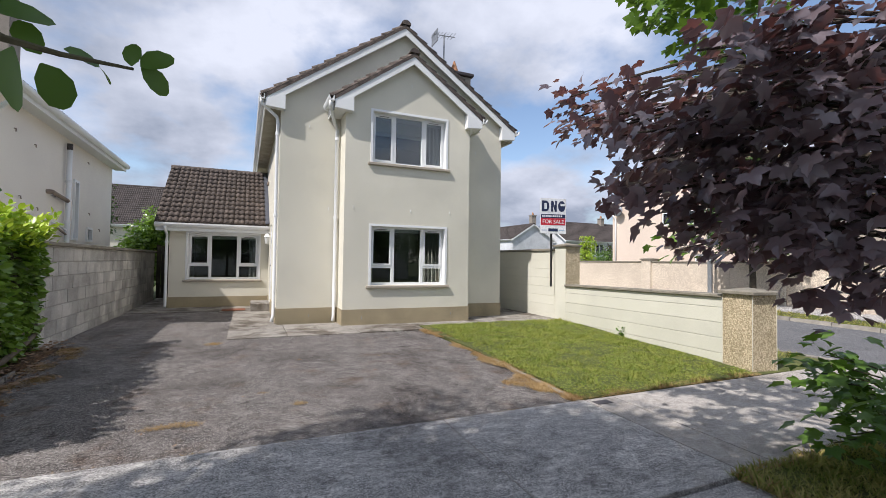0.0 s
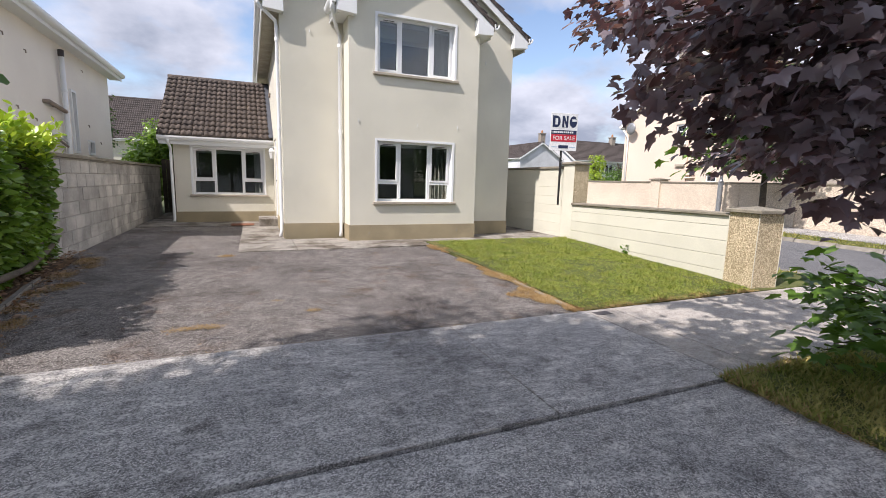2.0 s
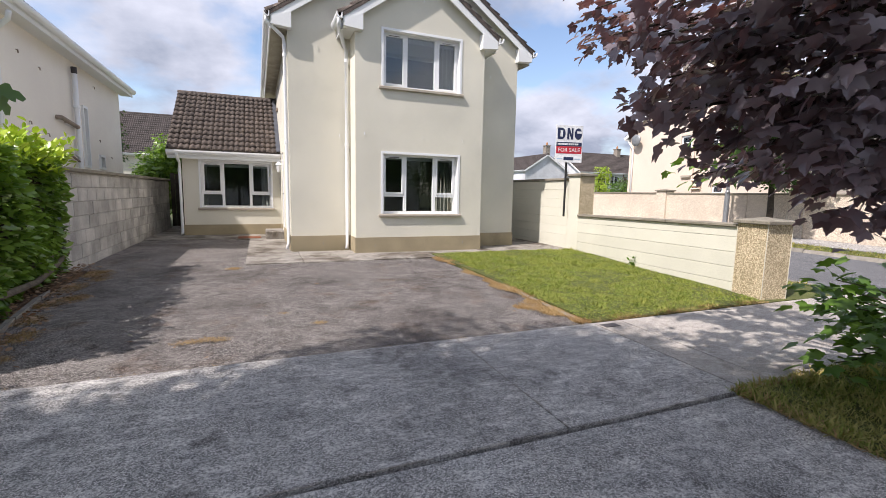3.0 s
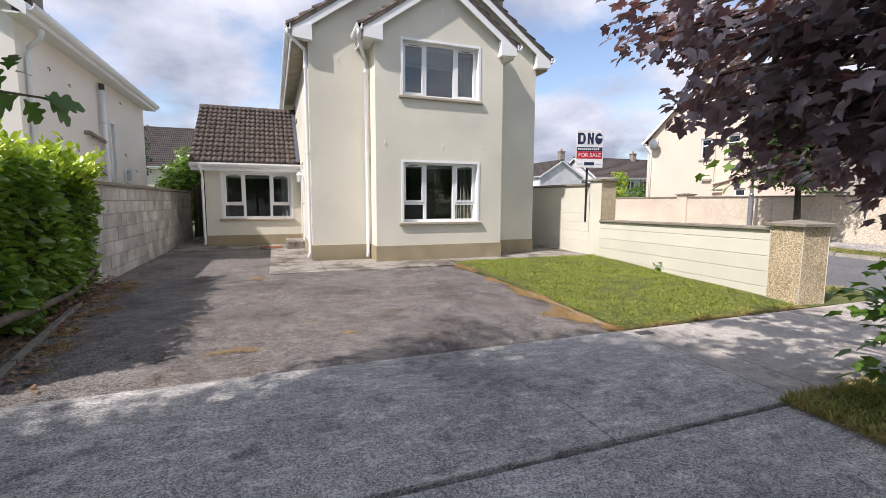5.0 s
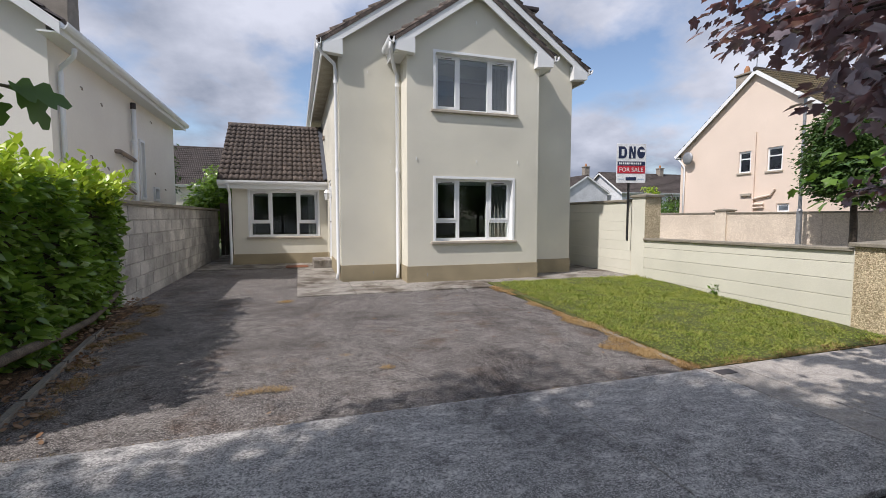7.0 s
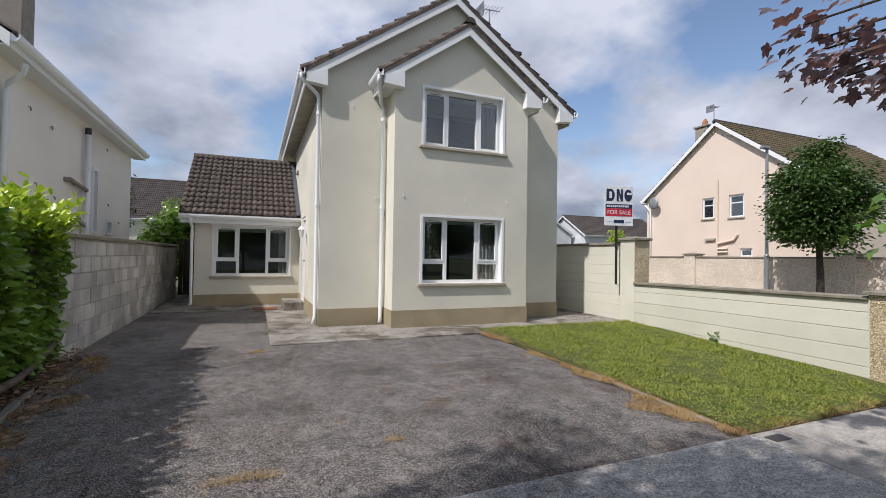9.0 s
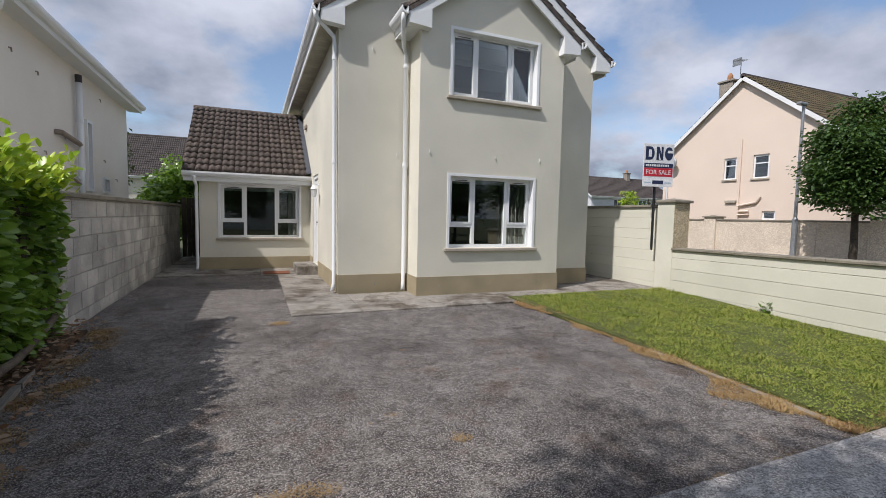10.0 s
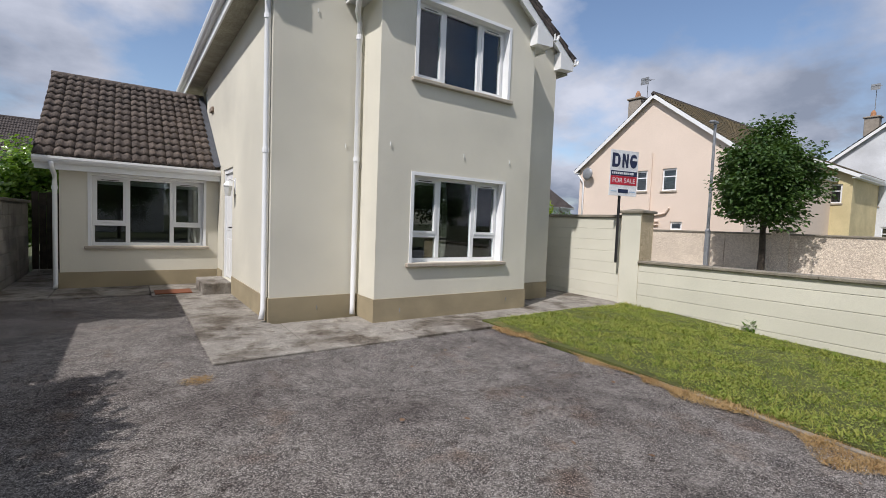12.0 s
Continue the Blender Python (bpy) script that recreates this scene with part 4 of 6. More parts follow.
pipe("pipe", [(1.84, 9.42, 4.81), (1.84, 9.46, 4.71), (2.02, 9.98, 4.50), (2.09, 10.06, 4.40), (2.09, 10.06, 0.40), (2.07, 10.02, 0.28)], 0.038, "pvc", gp, (2.5, 4.2))

# side door, step, mat, lantern, vent
door = thing("door_1", (HX0, 13.17, 0.44), "white panelled side door, closed", "door", kind="structure")
bm = wall_mesh((HX0 + 0.02, DOOR[0], 0), (0, 1, 0), (1, 0, 0), 0.9, 0.44, 2.5, 0.1, [(0.06, 0.84, 0.43, 2.42)])
part("door_frame", bm, "pvc", door)
leaf = part("door_leaf", box(HX0 + 0.05, HX0 + 0.10, DOOR[0] + 0.06, DOOR[1] - 0.06, 0.46, 2.42, 0.005), "pvc", door)
for z0, z1 in ((0.6, 1.2), (1.35, 2.25)):
    for y0 in (DOOR[0] + 0.14, 13.2):
        part("door_panel", box(HX0 + 0.043, HX0 + 0.06, y0, y0 + 0.28, z0, z1, 0.006), "pvc", leaf)
part("door_handle", tube([(HX0 + 0.05, 12.86, 1.42), (HX0 - 0.01, 12.86, 1.42), (HX0 - 0.01, 12.96, 1.42)], 0.012, 8), "dark", leaf, "dark lever handle")
solo("doorstep", box(0.48, 0.935, 12.7, 13.65, 0.24, 0.45, 0.015), "path", "grey concrete doorstep", "step", kind="structure")
solo("doormat", box(-0.20, 0.36, 12.98, 13.42, 0.250, 0.268, 0.006), "mat", "red-brown coir doormat on the path", "doormat")
lan = thing("wall_lantern", (HX0, 12.45, 1.95), "small white carriage lantern beside the side door", "lamp")
part("bracket", tube([(HX0, 12.45, 2.22), (HX0 - 0.1, 12.45, 2.26), (HX0 - 0.12, 12.45, 2.2)], 0.012, 6), "pvc", lan)
part("lantern_top", tube([(HX0 - 0.12, 12.45, 2.14), (HX0 - 0.12, 12.45, 2.22)], [0.09, 0.03], 6), "pvc", lan)
part("lantern_glass", tube([(HX0 - 0.12, 12.45, 1.97), (HX0 - 0.12, 12.45, 2.14)], [0.045, 0.075], 6), "blind", lan)
part("backplate", box(HX0 - 0.02, HX0, 12.41, 12.49, 2.0, 2.28, 0.005), "pvc", lan)
solo("wall_vent", box(HX0 - 0.05, HX0 + 0.0, 14.9, 15.2, 3.85, 3.95, 0.01), "brown_pipe", "brown vent cowl on the side wall", "vent")
w3 = thing("window_3", (HX0, 16.2, 3.9), "small white side window high in the wall", "window", kind="structure")
bm = wall_mesh((HX0 + 0.06, 15.9, 0), (0, 1, 0), (1, 0, 0), 0.7, 3.9, 4.6, 0.06, [(0.06, 0.64, 3.96, 4.54)])
part("window_frame", bm, "pvc", w3)
part("pane", box(HX0 + 0.085, HX0 + 0.092, 15.95, 16.55, 3.95, 4.55), "glass", w3)

# little hooks and clips left in the render
for x, y, z in ((2.35, BY0, 2.72), (3.61, BY0, 2.70), (4.55, BY0, 2.71), (2.57, BY0, 0.42), (4.60, BY0, 0.45), (1.51, HY0, 4.45), (1.95, HY0, 2.71),
                (1.58, HY0, 0.43), (3.6, BY0, 5.45), (5.5, HY0, 4.3), (5.5, HY0, 2.6)):
    solo("wall_clip", tube([(x, y, z), (x, y - 0.014, z), (x, y - 0.017, z - 0.05), (x + 0.006, y - 0.01, z - 0.06)], 0.006, 6), "galv" if z < 1 else "pvc",
         "small cable clip fixed in the render", "clip", "wall clips")

# ---- annex ----
AX0, AX1, AY0, AY1, AE = -1.55, HX0, 14.24, 18.6, 2.50
annex = thing("annex", (-0.3, AY0, HZ), "single-storey sage rendered side wing with tiled roof", "annex", kind="structure")
part("wall_front", wall_mesh((AX0, AY0, 0), (1, 0, 0), (0, 1, 0), AX1 - AX0 - 0.003, HZ - 0.2, AE, 0.3, [(-1.125 - AX0, 0.685 - AX0, 1.0, 2.27)]), "render", annex)
part("wall_side", wall_mesh((AX0, AY0 + 0.3, 0), (0, 1, 0), (1, 0, 0), AY1 - AY0 - 0.3, HZ - 0.2, AE, 0.3), "render", annex)
part("gable", prism([(AX0, AY0 + 0.02, AE), (AX0, 18.98, AE), (AX0, 16.6, 4.38)], (0.25, 0, 0)), "render", annex)
part("plinth", box(AX0 - 0.016, AX1 - 0.02, AY0 - 0.016, AY0 + 0.1, HZ - 0.25, 0.53), "plinth", annex, "tan painted plinth")
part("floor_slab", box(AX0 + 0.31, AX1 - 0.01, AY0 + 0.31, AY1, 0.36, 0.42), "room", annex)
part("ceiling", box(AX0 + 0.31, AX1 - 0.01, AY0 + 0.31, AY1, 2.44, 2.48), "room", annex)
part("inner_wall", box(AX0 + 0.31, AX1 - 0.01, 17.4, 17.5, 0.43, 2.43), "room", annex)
window(4, -0.22, 1.0, 1.81, 1.27, AY0, True, "white three-light annex window with dark panes")
solo("roller_blind", box(-1.05, 0.63, AY0 + 0.205, AY0 + 0.235, 2.12, 2.21, 0.01), "blind", "white roller blind rolled up behind the glass", "blind", "house blinds")
curtain(0.42, 0.66, 0.98, 2.2, AY0 + 0.27, "grey-white curtain at the side of the annex window", 5)
annex_roof = thing("annex_roof", (-0.5, 15.3, 3.4), "steep roof of dark double-roll concrete tiles, lichen spotted", "roof", kind="structure")
RX0, EY, EZ, RY, RZ = -1.86, 13.98, 2.50, 16.6, 4.42
UP = Vector((0, RY - EY, RZ - EZ))
deck = part("roof_deck", prism([(RX0 + 0.02, EY + 0.02, EZ), (RX0 + 0.02, RY, RZ), (RX0 + 0.02, 19.2, EZ), (RX0 + 0.02, 19.2, EZ - 0.06), (RX0 + 0.02, RY, RZ - 0.07), (RX0 + 0.02, EY + 0.02, EZ - 0.06)],
                             (HX0 - RX0 - 0.025, 0, 0)), "soffit", annex_roof)
lay_tiles(annex_roof, (RX0, EY - 0.03, EZ), (1, 0, 0), UP, HX0 - 0.11 - RX0, UP.length + 0.03, 0.258, 0.255)
half_round(annex_roof, (RX0 - 0.01, RY, RZ + 0.0), (HX0 - 0.01, RY, RZ + 0.0), 0.10)
# added strip: light on the tiles beside the wall is put into its colour
part("flashing", prism([(HX0 - 0.13, EY, EZ + 0.06), (HX0 - 0.002, EY, EZ + 0.09), (HX0 - 0.002, RY, RZ + 0.09), (HX0 - 0.13, RY, RZ + 0.06)], (0, -0.01, 0.012)), "lit_tile", annex_roof, "blue-grey strip for the lit tiles against the wall")
part("fascia", box(RX0 + 0.02, HX0 - 0.004, EY + 0.02, EY + 0.045, EZ - 0.2, EZ - 0.002), "fascia", annex_roof, "white fascia board")
part("soffit", box(RX0 + 0.02, HX0 - 0.004, EY + 0.046, AY0 - 0.002, EZ - 0.19, EZ - 0.165), "fascia", annex_roof)
part("verge_board", prism([(RX0, EY + 0.02, EZ - 0.13), (RX0, RY, RZ - 0.12), (RX0, RY, RZ - 0.0), (RX0, EY + 0.02, EZ - 0.01)], (0.018, 0, 0)), "fascia", annex_roof)
part("gutter", gutter_mesh((RX0, EY + 0.02, EZ + 0.01), (HX0 - 0.01, EY + 0.02, EZ + 0.01), (0, -1, 0)), "pvc", annex_roof, "white gutter")
gp = thing("downpipe", (-1.6, 14.1, 0.26), "white plastic downpipe at the annex corner", "downpipe", "downpipes")
pipe("pipe", [(-1.62, 13.92, 2.42), (-1.62, 13.94, 2.34), (-1.60, 14.16, 2.22), (-1.60, 14.18, 2.1), (-1.60, 14.18, 0.34), (-1.60, 14.12, 0.28)], 0.036, "pvc", gp, (2.0,))

# ---- garden walls ----
def turned_box(p, way, l0, l1, d0, d1, z0, z1, bevel=0.0, bm=None, rise=0.0):
    """A box along a direction on the ground: l along it, d to its right."""
    w = Vector((way[0], way[1], 0)).normalized()
    r = Vector((w.y, -w.x, 0))
    own = box(l0, l1, d0, d1, z0, z1, bevel)
    for v in own.verts:
        z = v.co.z + rise * v.co.x
        c = Vector((p[0], p[1], 0)) + w * v.co.x + r * v.co.y
        v.co = Vector((c.x, c.y, z))
    return own


FW = Vector((0.5, 4.1, 0)).normalized()
FP = (6.67, 4.6)
gw = thing("front_garden_wall", (6.9, 6.6, G(6.6)), "low painted sage garden wall of long courses with concrete coping", "wall", kind="structure")
FL = 4.17
part("wall_core", turned_box(FP, FW, 0.0, FL, 0.02, 0.2, -0.1, 1.10, rise=-0.018), "mortar", gw)
tops = [0.02, 0.31, 0.53, 0.75, 0.97, 1.115]
for a, b in zip(tops, tops[1:]):
    part("course", turned_box(FP, FW, 0.004, FL - 0.004, 0.0, 0.22, a + 0.003, b - 0.002, 0.004, rise=-0.018), "panel", gw)
cop = 3
for k in range(cop):
    part("coping", turned_box(FP, FW, FL * k / cop + 0.003, FL * (k + 1) / cop - 0.003, -0.04, 0.26, 1.116, 1.165, 0.01, rise=-0.018), "cap", gw)


def pier(name, p, way, size, z0, z1, label, face_mat="dash", painted=None, cap_over=0.05):
    """A square gate pier with corner beads and a weathered pyramid cap."""
    pr = thing(name, (p[0], p[1], z0), label, "pier", "wall piers", kind="structure")
    part("shaft", turned_box(p, way, 0, size, 0, size, z0 - 0.1, z1, 0.004), face_mat, pr)
    w = Vector((way[0], way[1], 0)).normalized()
    r = Vector((w.y, -w.x, 0))
    c0 = Vector((p[0], p[1], 0))
    if painted:
        part("painted_face", turned_box(p, way, 0.004, size - 0.004, -0.008, 0.004, z0 - 0.05, z1 - 0.002), painted, pr, "painted sage face")
    for l, d in ((0, 0), (0, size), (size, 0)):
        q = c0 + w * l + r * d
        part("corner_bead", tube([(q.x, q.y, z0 - 0.02), (q.x, q.y, z1)], 0.006, 6), "cream" if painted is None else face_mat, pr)
    bm = turned_box(p, way, -cap_over, size + cap_over, -cap_over, size + cap_over, z1, z1 + 0.05, 0.008)
    top = c0 + w * size / 2 + r * size / 2
    ring = [c0 + w * l + r * d + Vector((0, 0, z1 + 0.048)) for l, d in ((-cap_over + .01, -cap_over + .01), (size + cap_over - .01, -cap_over + .01),
                                                                         (size + cap_over - .01, size + cap_over - .01), (-cap_over + .01, size + cap_over - .01))]
    vs = [bm.verts.new(q) for q in ring]
    t = bm.verts.new((top.x, top.y, z1 + 0.095))
    for i in range(4):
        bm.faces.new((vs[i], vs[(i + 1) % 4], t))
    part("pier_cap", bm, "cap", pr, "concrete pier cap")
    return pr


pier("pier", (6.60, 4.15), (0.1, 1), 0.45, G(4.2), 1.18, "pebble-dashed corner pier with white corner beads")
pier("pier", (7.19, 8.74), (0, 1), 0.40, G(9), 1.97, "tall gate pier, one face painted sage, one pebble-dashed", painted="panel")
tw = thing("side_garden_wall", (7.3, 12, 0.25), "tall painted sage boundary wall with concrete coping", "wall", kind="structure")
part("wall_core", box(7.28, 7.44, 9.14, 19.5, 0.1, 1.86), "mortar", tw)
for k in range(8):
    part("course", box(7.26, 7.46, 9.142, 19.5, 0.12 + k * 0.22 + 0.001, 0.12 + (k + 1) * 0.22 - 0.001, 0.004), "panel", tw)
for k in range(8):
    part("coping", box(7.22, 7.50, 9.142 + k * 1.29, 9.142 + (k + 1) * 1.29 - 0.006, 1.882, 1.94, 0.01), "cap", tw)

# ---- grey block wall towards the neighbours ----
bw = thing("block_wall", (-2.45, 12.7, 0.2), "bare grey concrete block boundary wall with coping", "wall", kind="structure")
WY0, WY1, WZ = 8.45, 17.2, 0.12
part("wall_core", box(-2.53, -2.36, WY0 + 0.01, WY1, 0.0, 1.74), "mortar", bw)
part("end_face", box(-2.55, -2.34, WY0 - 0.012, WY0 + 0.004, 0.1, 1.72), "whitewash", bw, "limewashed wall end")
part("coping", box(-2.60, -2.29, WY0 - 0.03, WY1, 1.735, 1.80, 0.012), "cap", bw)
BL = []
rng = random.Random(5)
for c in range(7):
    y = WY0 + 0.01 - (0.225 if c % 2 else 0)
    while y < WY1:
        a, b = max(y, WY0 + 0.008), min(y + 0.44, WY1)
        if b - a > 0.06:
            BL.append((round(b - a, 3), a, WZ + c * 0.2265 + 0.02, rng.uniform(0, 0.006)))
        y += 0.45
SEEN = {}
for l, y, z, d in BL:
    if l not in SEEN:
        bmx = box(-0.02, 0.0, 0, l, 0, 0.216, 0.006)
        me = bpy.data.meshes.new("block")
        bmx.to_mesh(me)
        bmx.free()
        me.materials.append(M["block"])
        SEEN[l] = me
    ob = new("block", SEEN[l])
    ob.parent = bw
    ob.location = Vector((-2.345 + d, y, z)) - BASE[bw]
side_gate = thing("side_gate", (-1.9, 17.3, 0.26), "dark weathered timber side gate", "gate")
for k in range(6):
    part("board", box(-2.3 + k * 0.125, -2.3 + k * 0.125 + 0.118, 17.3, 17.32, 0.28, 2.0 - 0.02 * (k % 2), 0.003), "bark", side_gate)
for z in (0.6, 1.7):
    part("rail", box(-2.3, -1.56, 17.322, 17.36, z, z + 0.09), "bark", side_gate)


# ---- other houses ----
def simple_windows(parent, wins, mat="pvc"):
    """Windows in the local front wall (y = 0): x0, x1, z0, z1."""
    for x0, x1, z0, z1 in wins:
        f = 0.06
        xs = [x0 + f + (x1 - x0 - 2 * f) * k / 3 for k in range(4)] if x1 - x0 > 1.1 else [x0 + f, x1 - f]
        zs = [z0 + f, z1 - (z1 - z0) * 0.36, z1 - f] if z1 - z0 > 0.6 else [z0 + f, z1 - f]
        holes = [(a - x0 + 0.025 * (k > 0), b - x0 - 0.025, c + 0.025 * (l > 0), d - 0.025) for k, (a, b) in enumerate(zip(xs, xs[1:])) for l, (c, d) in enumerate(zip(zs, zs[1:]))]
        bm = wall_mesh((x0, 0.06, 0), (1, 0, 0), (0, 1, 0), x1 - x0, z0, z1, 0.06, holes)
        w = part("window", bm, mat, parent)
        part("pane", box(x0 + f - 0.005, x1 - f + 0.005, 0.085, 0.091, z0 + f - 0.005, z1 - f + 0.005), "glass", w)
        part("sill", box(x0 - 0.05, x1 + 0.05, -0.06, 0.06, z0 - 0.08, z0 - 0.002, 0.01), "sill", w)


def gable_house(label, at, turn, W, D, H, pitch, wall, tiles, wins=(), over=0.25, side_wins=(), chimney_at=None, group="estate houses"):
    """A plain gabled house. Local: gable wall in the plane y = 0 facing -y, ridge along y."""
    h = thing("house", (0, 0, 0), label, "house", group)
    part("wall", wall_mesh((0, 0, 0), (1, 0, 0), (0, 1, 0), W, -0.3, H, 0.3, [(a, b, c, d) for a, b, c, d in wins]), wall, h)
    part("wall", wall_mesh((0, D, 0), (1, 0, 0), (0, -1, 0), W, -0.3, H, 0.3), wall, h)
    part("wall", wall_mesh((0, 0.3, 0), (0, 1, 0), (1, 0, 0), D - 0.6, -0.3, H, 0.3), wall, h)
    holes = [(a, b, c, d) for a, b, c, d in side_wins]
    part("wall", wall_mesh((W, 0.3, 0), (0, 1, 0), (-1, 0, 0), D - 0.6, -0.3, H, 0.3, holes), wall, h)
    top = H + W / 2 * pitch
    for y, d in ((0, 0.3), (D, -0.3)):
        part("gable", prism([(0, y, H), (W, y, H), (W / 2, y, top)], (0, d, 0)), wall, h)
    simple_windows(h, wins)
    for a, b, c, d in holes:
        n = max(1, int((b - a) / 0.6))
        step = (b - a) / n
        bm = wall_mesh((W + 0.05, a + 0.3, 0), (0, 1, 0), (-1, 0, 0), b - a, c, d, 0.11, [(step * k + 0.05, step * (k + 1) - 0.05, c + 0.06, d - 0.06) for k in range(n)])
        w = part("window", bm, "pvc", h)
        part("pane", box(W - 0.03, W - 0.024, a + 0.3, b + 0.3, c, d), "glass", w)
    ln = math.hypot(W / 2 + over, (W / 2 + over) * pitch)
    for s in (-1, 1):
        tip = Vector((W / 2 + s * (W / 2 + over), -over, H - over * pitch))
        rid = Vector((W / 2, -over, top))
        th = Vector((0, 0, 0.1))
        roof = part("roof", prism([tip, rid, rid + th, tip + th], (0, D + 2 * over, 0)), "soffit", h, "tiled roof slope")
        up = (rid - tip).normalized()
        if s < 0:
            tile_field("tiling", roof, tip + th + Vector((0, D + 2 * over, 0)), (0, -1, 0), up, D + 2 * over, ln, tiles, 0.3, 0.32)
        else:
            tile_field("tiling", roof, tip + th, (0, 1, 0), up, D + 2 * over, ln, tiles, 0.3, 0.32)
        a, b = tip + Vector((0, -0.02, -0.1)), rid + Vector((0, -0.02, -0.1))
        part("barge_board", prism([a, b, b + Vector((0, 0, 0.2)), a + Vector((0, 0, 0.2))], (0, 0.03, 0)), "fascia", h, "white barge board")
        part("fascia", box(min(tip.x, tip.x - s * 0.03), max(tip.x, tip.x - s * 0.03), -over, D + over, tip.z - 0.1, tip.z + 0.09), "fascia", h)
        part("soffit", box(min(tip.x - s * 0.03, W / 2 + s * W / 2), max(tip.x - s * 0.03, W / 2 + s * W / 2), -over + 0.01, D + over - 0.01, tip.z - 0.08, tip.z - 0.05), "fascia", h)
        part("gutter", gutter_mesh((tip.x, -over, tip.z + 0.1), (tip.x, D + over, tip.z + 0.1), (s, 0, 0)), "pvc", h)
    part("ridge", tube([(W / 2, -over - 0.02, top + 0.1), (W / 2, D + over, top + 0.1)], 0.11, 8), "tile_field", h)
    if chimney_at:
        cx, cy, cz = chimney_at
        st = part("chimney", box(cx - 0.35, cx + 0.35, cy - 0.3, cy + 0.3, top - 1.6, cz, 0.02), "brick_stack", h, "rendered chimney stack")
        part("stack_cap", box(cx - 0.42, cx + 0.42, cy - 0.37, cy + 0.37, cz, cz + 0.1, 0.02), "brick_stack", st)
        part("chimney_pot", tube([(cx, cy, cz + 0.09), (cx, cy, cz + 0.35), (cx, cy, cz + 0.5)], [0.15, 0.13, 0.05], 10), "terracotta", st)
    h.matrix_world = pose(*at, 0, 0, turn)
    return h


# neighbour on the left: long eaves wall towards the drive
nb = gable_house("two-storey beige rendered house seen along its shaded side", (-9.75, 10.15, 0.25), 0, 6.0, 7.95, 4.53, 0.69, "beige", "tile_field",
                 over=0.32, side_wins=[(4.07, 4.43, 1.75, 3.3), (5.2, 5.65, 1.75, 2.15)], chimney_at=(4.35, 4.55, 7.6))
NX = -3.75
sv = thing("soil_pipe", (NX + 0.1, 13.9, 0.3), "white soil stack with dark collar and weathered branch pipes", "pipe")
stack = pipe("vent_pipe", [(NX + 0.1, 13.9, 4.18), (NX + 0.1, 13.9, 0.25)], 0.055, "pvc", sv, (3.4, 2.95, 2.4))
part("stack_cowl", tube([(NX + 0.1, 13.9, 4.17), (NX + 0.1, 13.9, 4.32)], 0.06, 10), "dark", sv, "dark cowl")
part("branch_pipe", tube([(NX - 0.02, 12.9, 3.02), (NX + 0.09, 12.95, 3.02), (NX + 0.1, 13.9, 2.92)], 0.05, 8), "brown_pipe", sv, "weathered branch pipe")
part("waste_pipe", tube([(NX + 0.02, 13.25, 2.35), (NX + 0.08, 13.25, 2.35), (NX + 0.09, 13.9, 2.2)], 0.025, 8), "pvc", sv)
part("waste_pipe", tube([(NX + 0.02, 13.4, 2.22), (NX + 0.08, 13.4, 2.22), (NX + 0.09, 13.9, 2.1)], 0.025, 8), "brown_pipe", sv)
gp = thing("downpipe", (NX + 0.06, 10.45, 0.3), "white plastic downpipe on the neighbour's wall", "downpipe", "downpipes")
pipe("pipe", [(NX + 0.36, 10.2, 4.35), (NX + 0.3, 10.3, 4.25), (NX + 0.07, 10.42, 4.1), (NX + 0.06, 10.42, 4.0), (NX + 0.06, 10.42, 0.3)], 0.04, "pvc", gp, (2.4,))
for y, z in ((11.3, 4.0), (12.2, 3.9), (11.6, 2.75), (12.4, 2.6), (13.3, 3.0), (14.9, 2.9), (15.8, 2.8), (16.8, 2.4), (15.6, 4.2)):
    solo("wall_clip", tube([(NX, y, z), (NX + 0.03, y, z), (NX + 0.035, y, z - 0.06)], 0.012, 6), "brown_pipe", "small cable clip fixed in the neighbour's wall", "clip", "wall clips")

# peach house across the side road: gable towards us
rh = gable_house("peach rendered house with tall gable and mossy tiled roof", (19.6, 20.0, 0.1), -90, 8.1, 11.0, 4.75, 0.76, "peach", "tile_moss",
                 wins=[(3.30, 3.89, 3.45, 4.42), (4.62, 5.29, 3.43, 4.44), (5.12, 5.66, 1.66, 2.02)], over=0.2, chimney_at=(1.75, 2.2, 8.5))
vp = thing("vent_pipe", (19.5, 15.9, 1.6), "peach painted vent and waste pipes on the gable", "pipe")
part("vertical_pipe", tube([(19.53, 15.9, 1.2), (19.53, 15.9, 5.3)], 0.04, 8), "peach", vp)
part("waste_pipe", tube([(19.53, 15.9, 2.35), (19.53, 15.1, 2.5), (19.53, 14.95, 2.75)], 0.05, 8), "peach", vp)
part("waste_pipe", tube([(19.53, 15.9, 2.1), (19.53, 15.4, 2.12)], 0.04, 8), "peach", vp)
part("waste_pipe", tube([(19.53, 15.9, 1.95), (19.53, 15.4, 1.97)], 0.04, 8), "peach", vp)
part("ledge", box(19.5, 19.6, 16.0, 16.5, 2.5, 2.6), "sill", vp)
gp = thing("downpipe", (19.5, 19.6, 0.1), "white plastic downpipe at the gable's corner", "downpipe", "downpipes")
pipe("pipe", [(19.5, 20.1, 4.6), (19.5, 19.9, 4.4), (19.52, 19.7, 4.1), (19.52, 19.7, 0.2)], 0.045, "pvc", gp)
dish = thing("satellite_dish", (19.45, 19.3, 4.5), "grey satellite dish under the eaves", "dish")
bmd = bmesh.new()
bmesh.ops.create_uvsphere(bmd, u_segments=14, v_segments=8, radius=0.32)
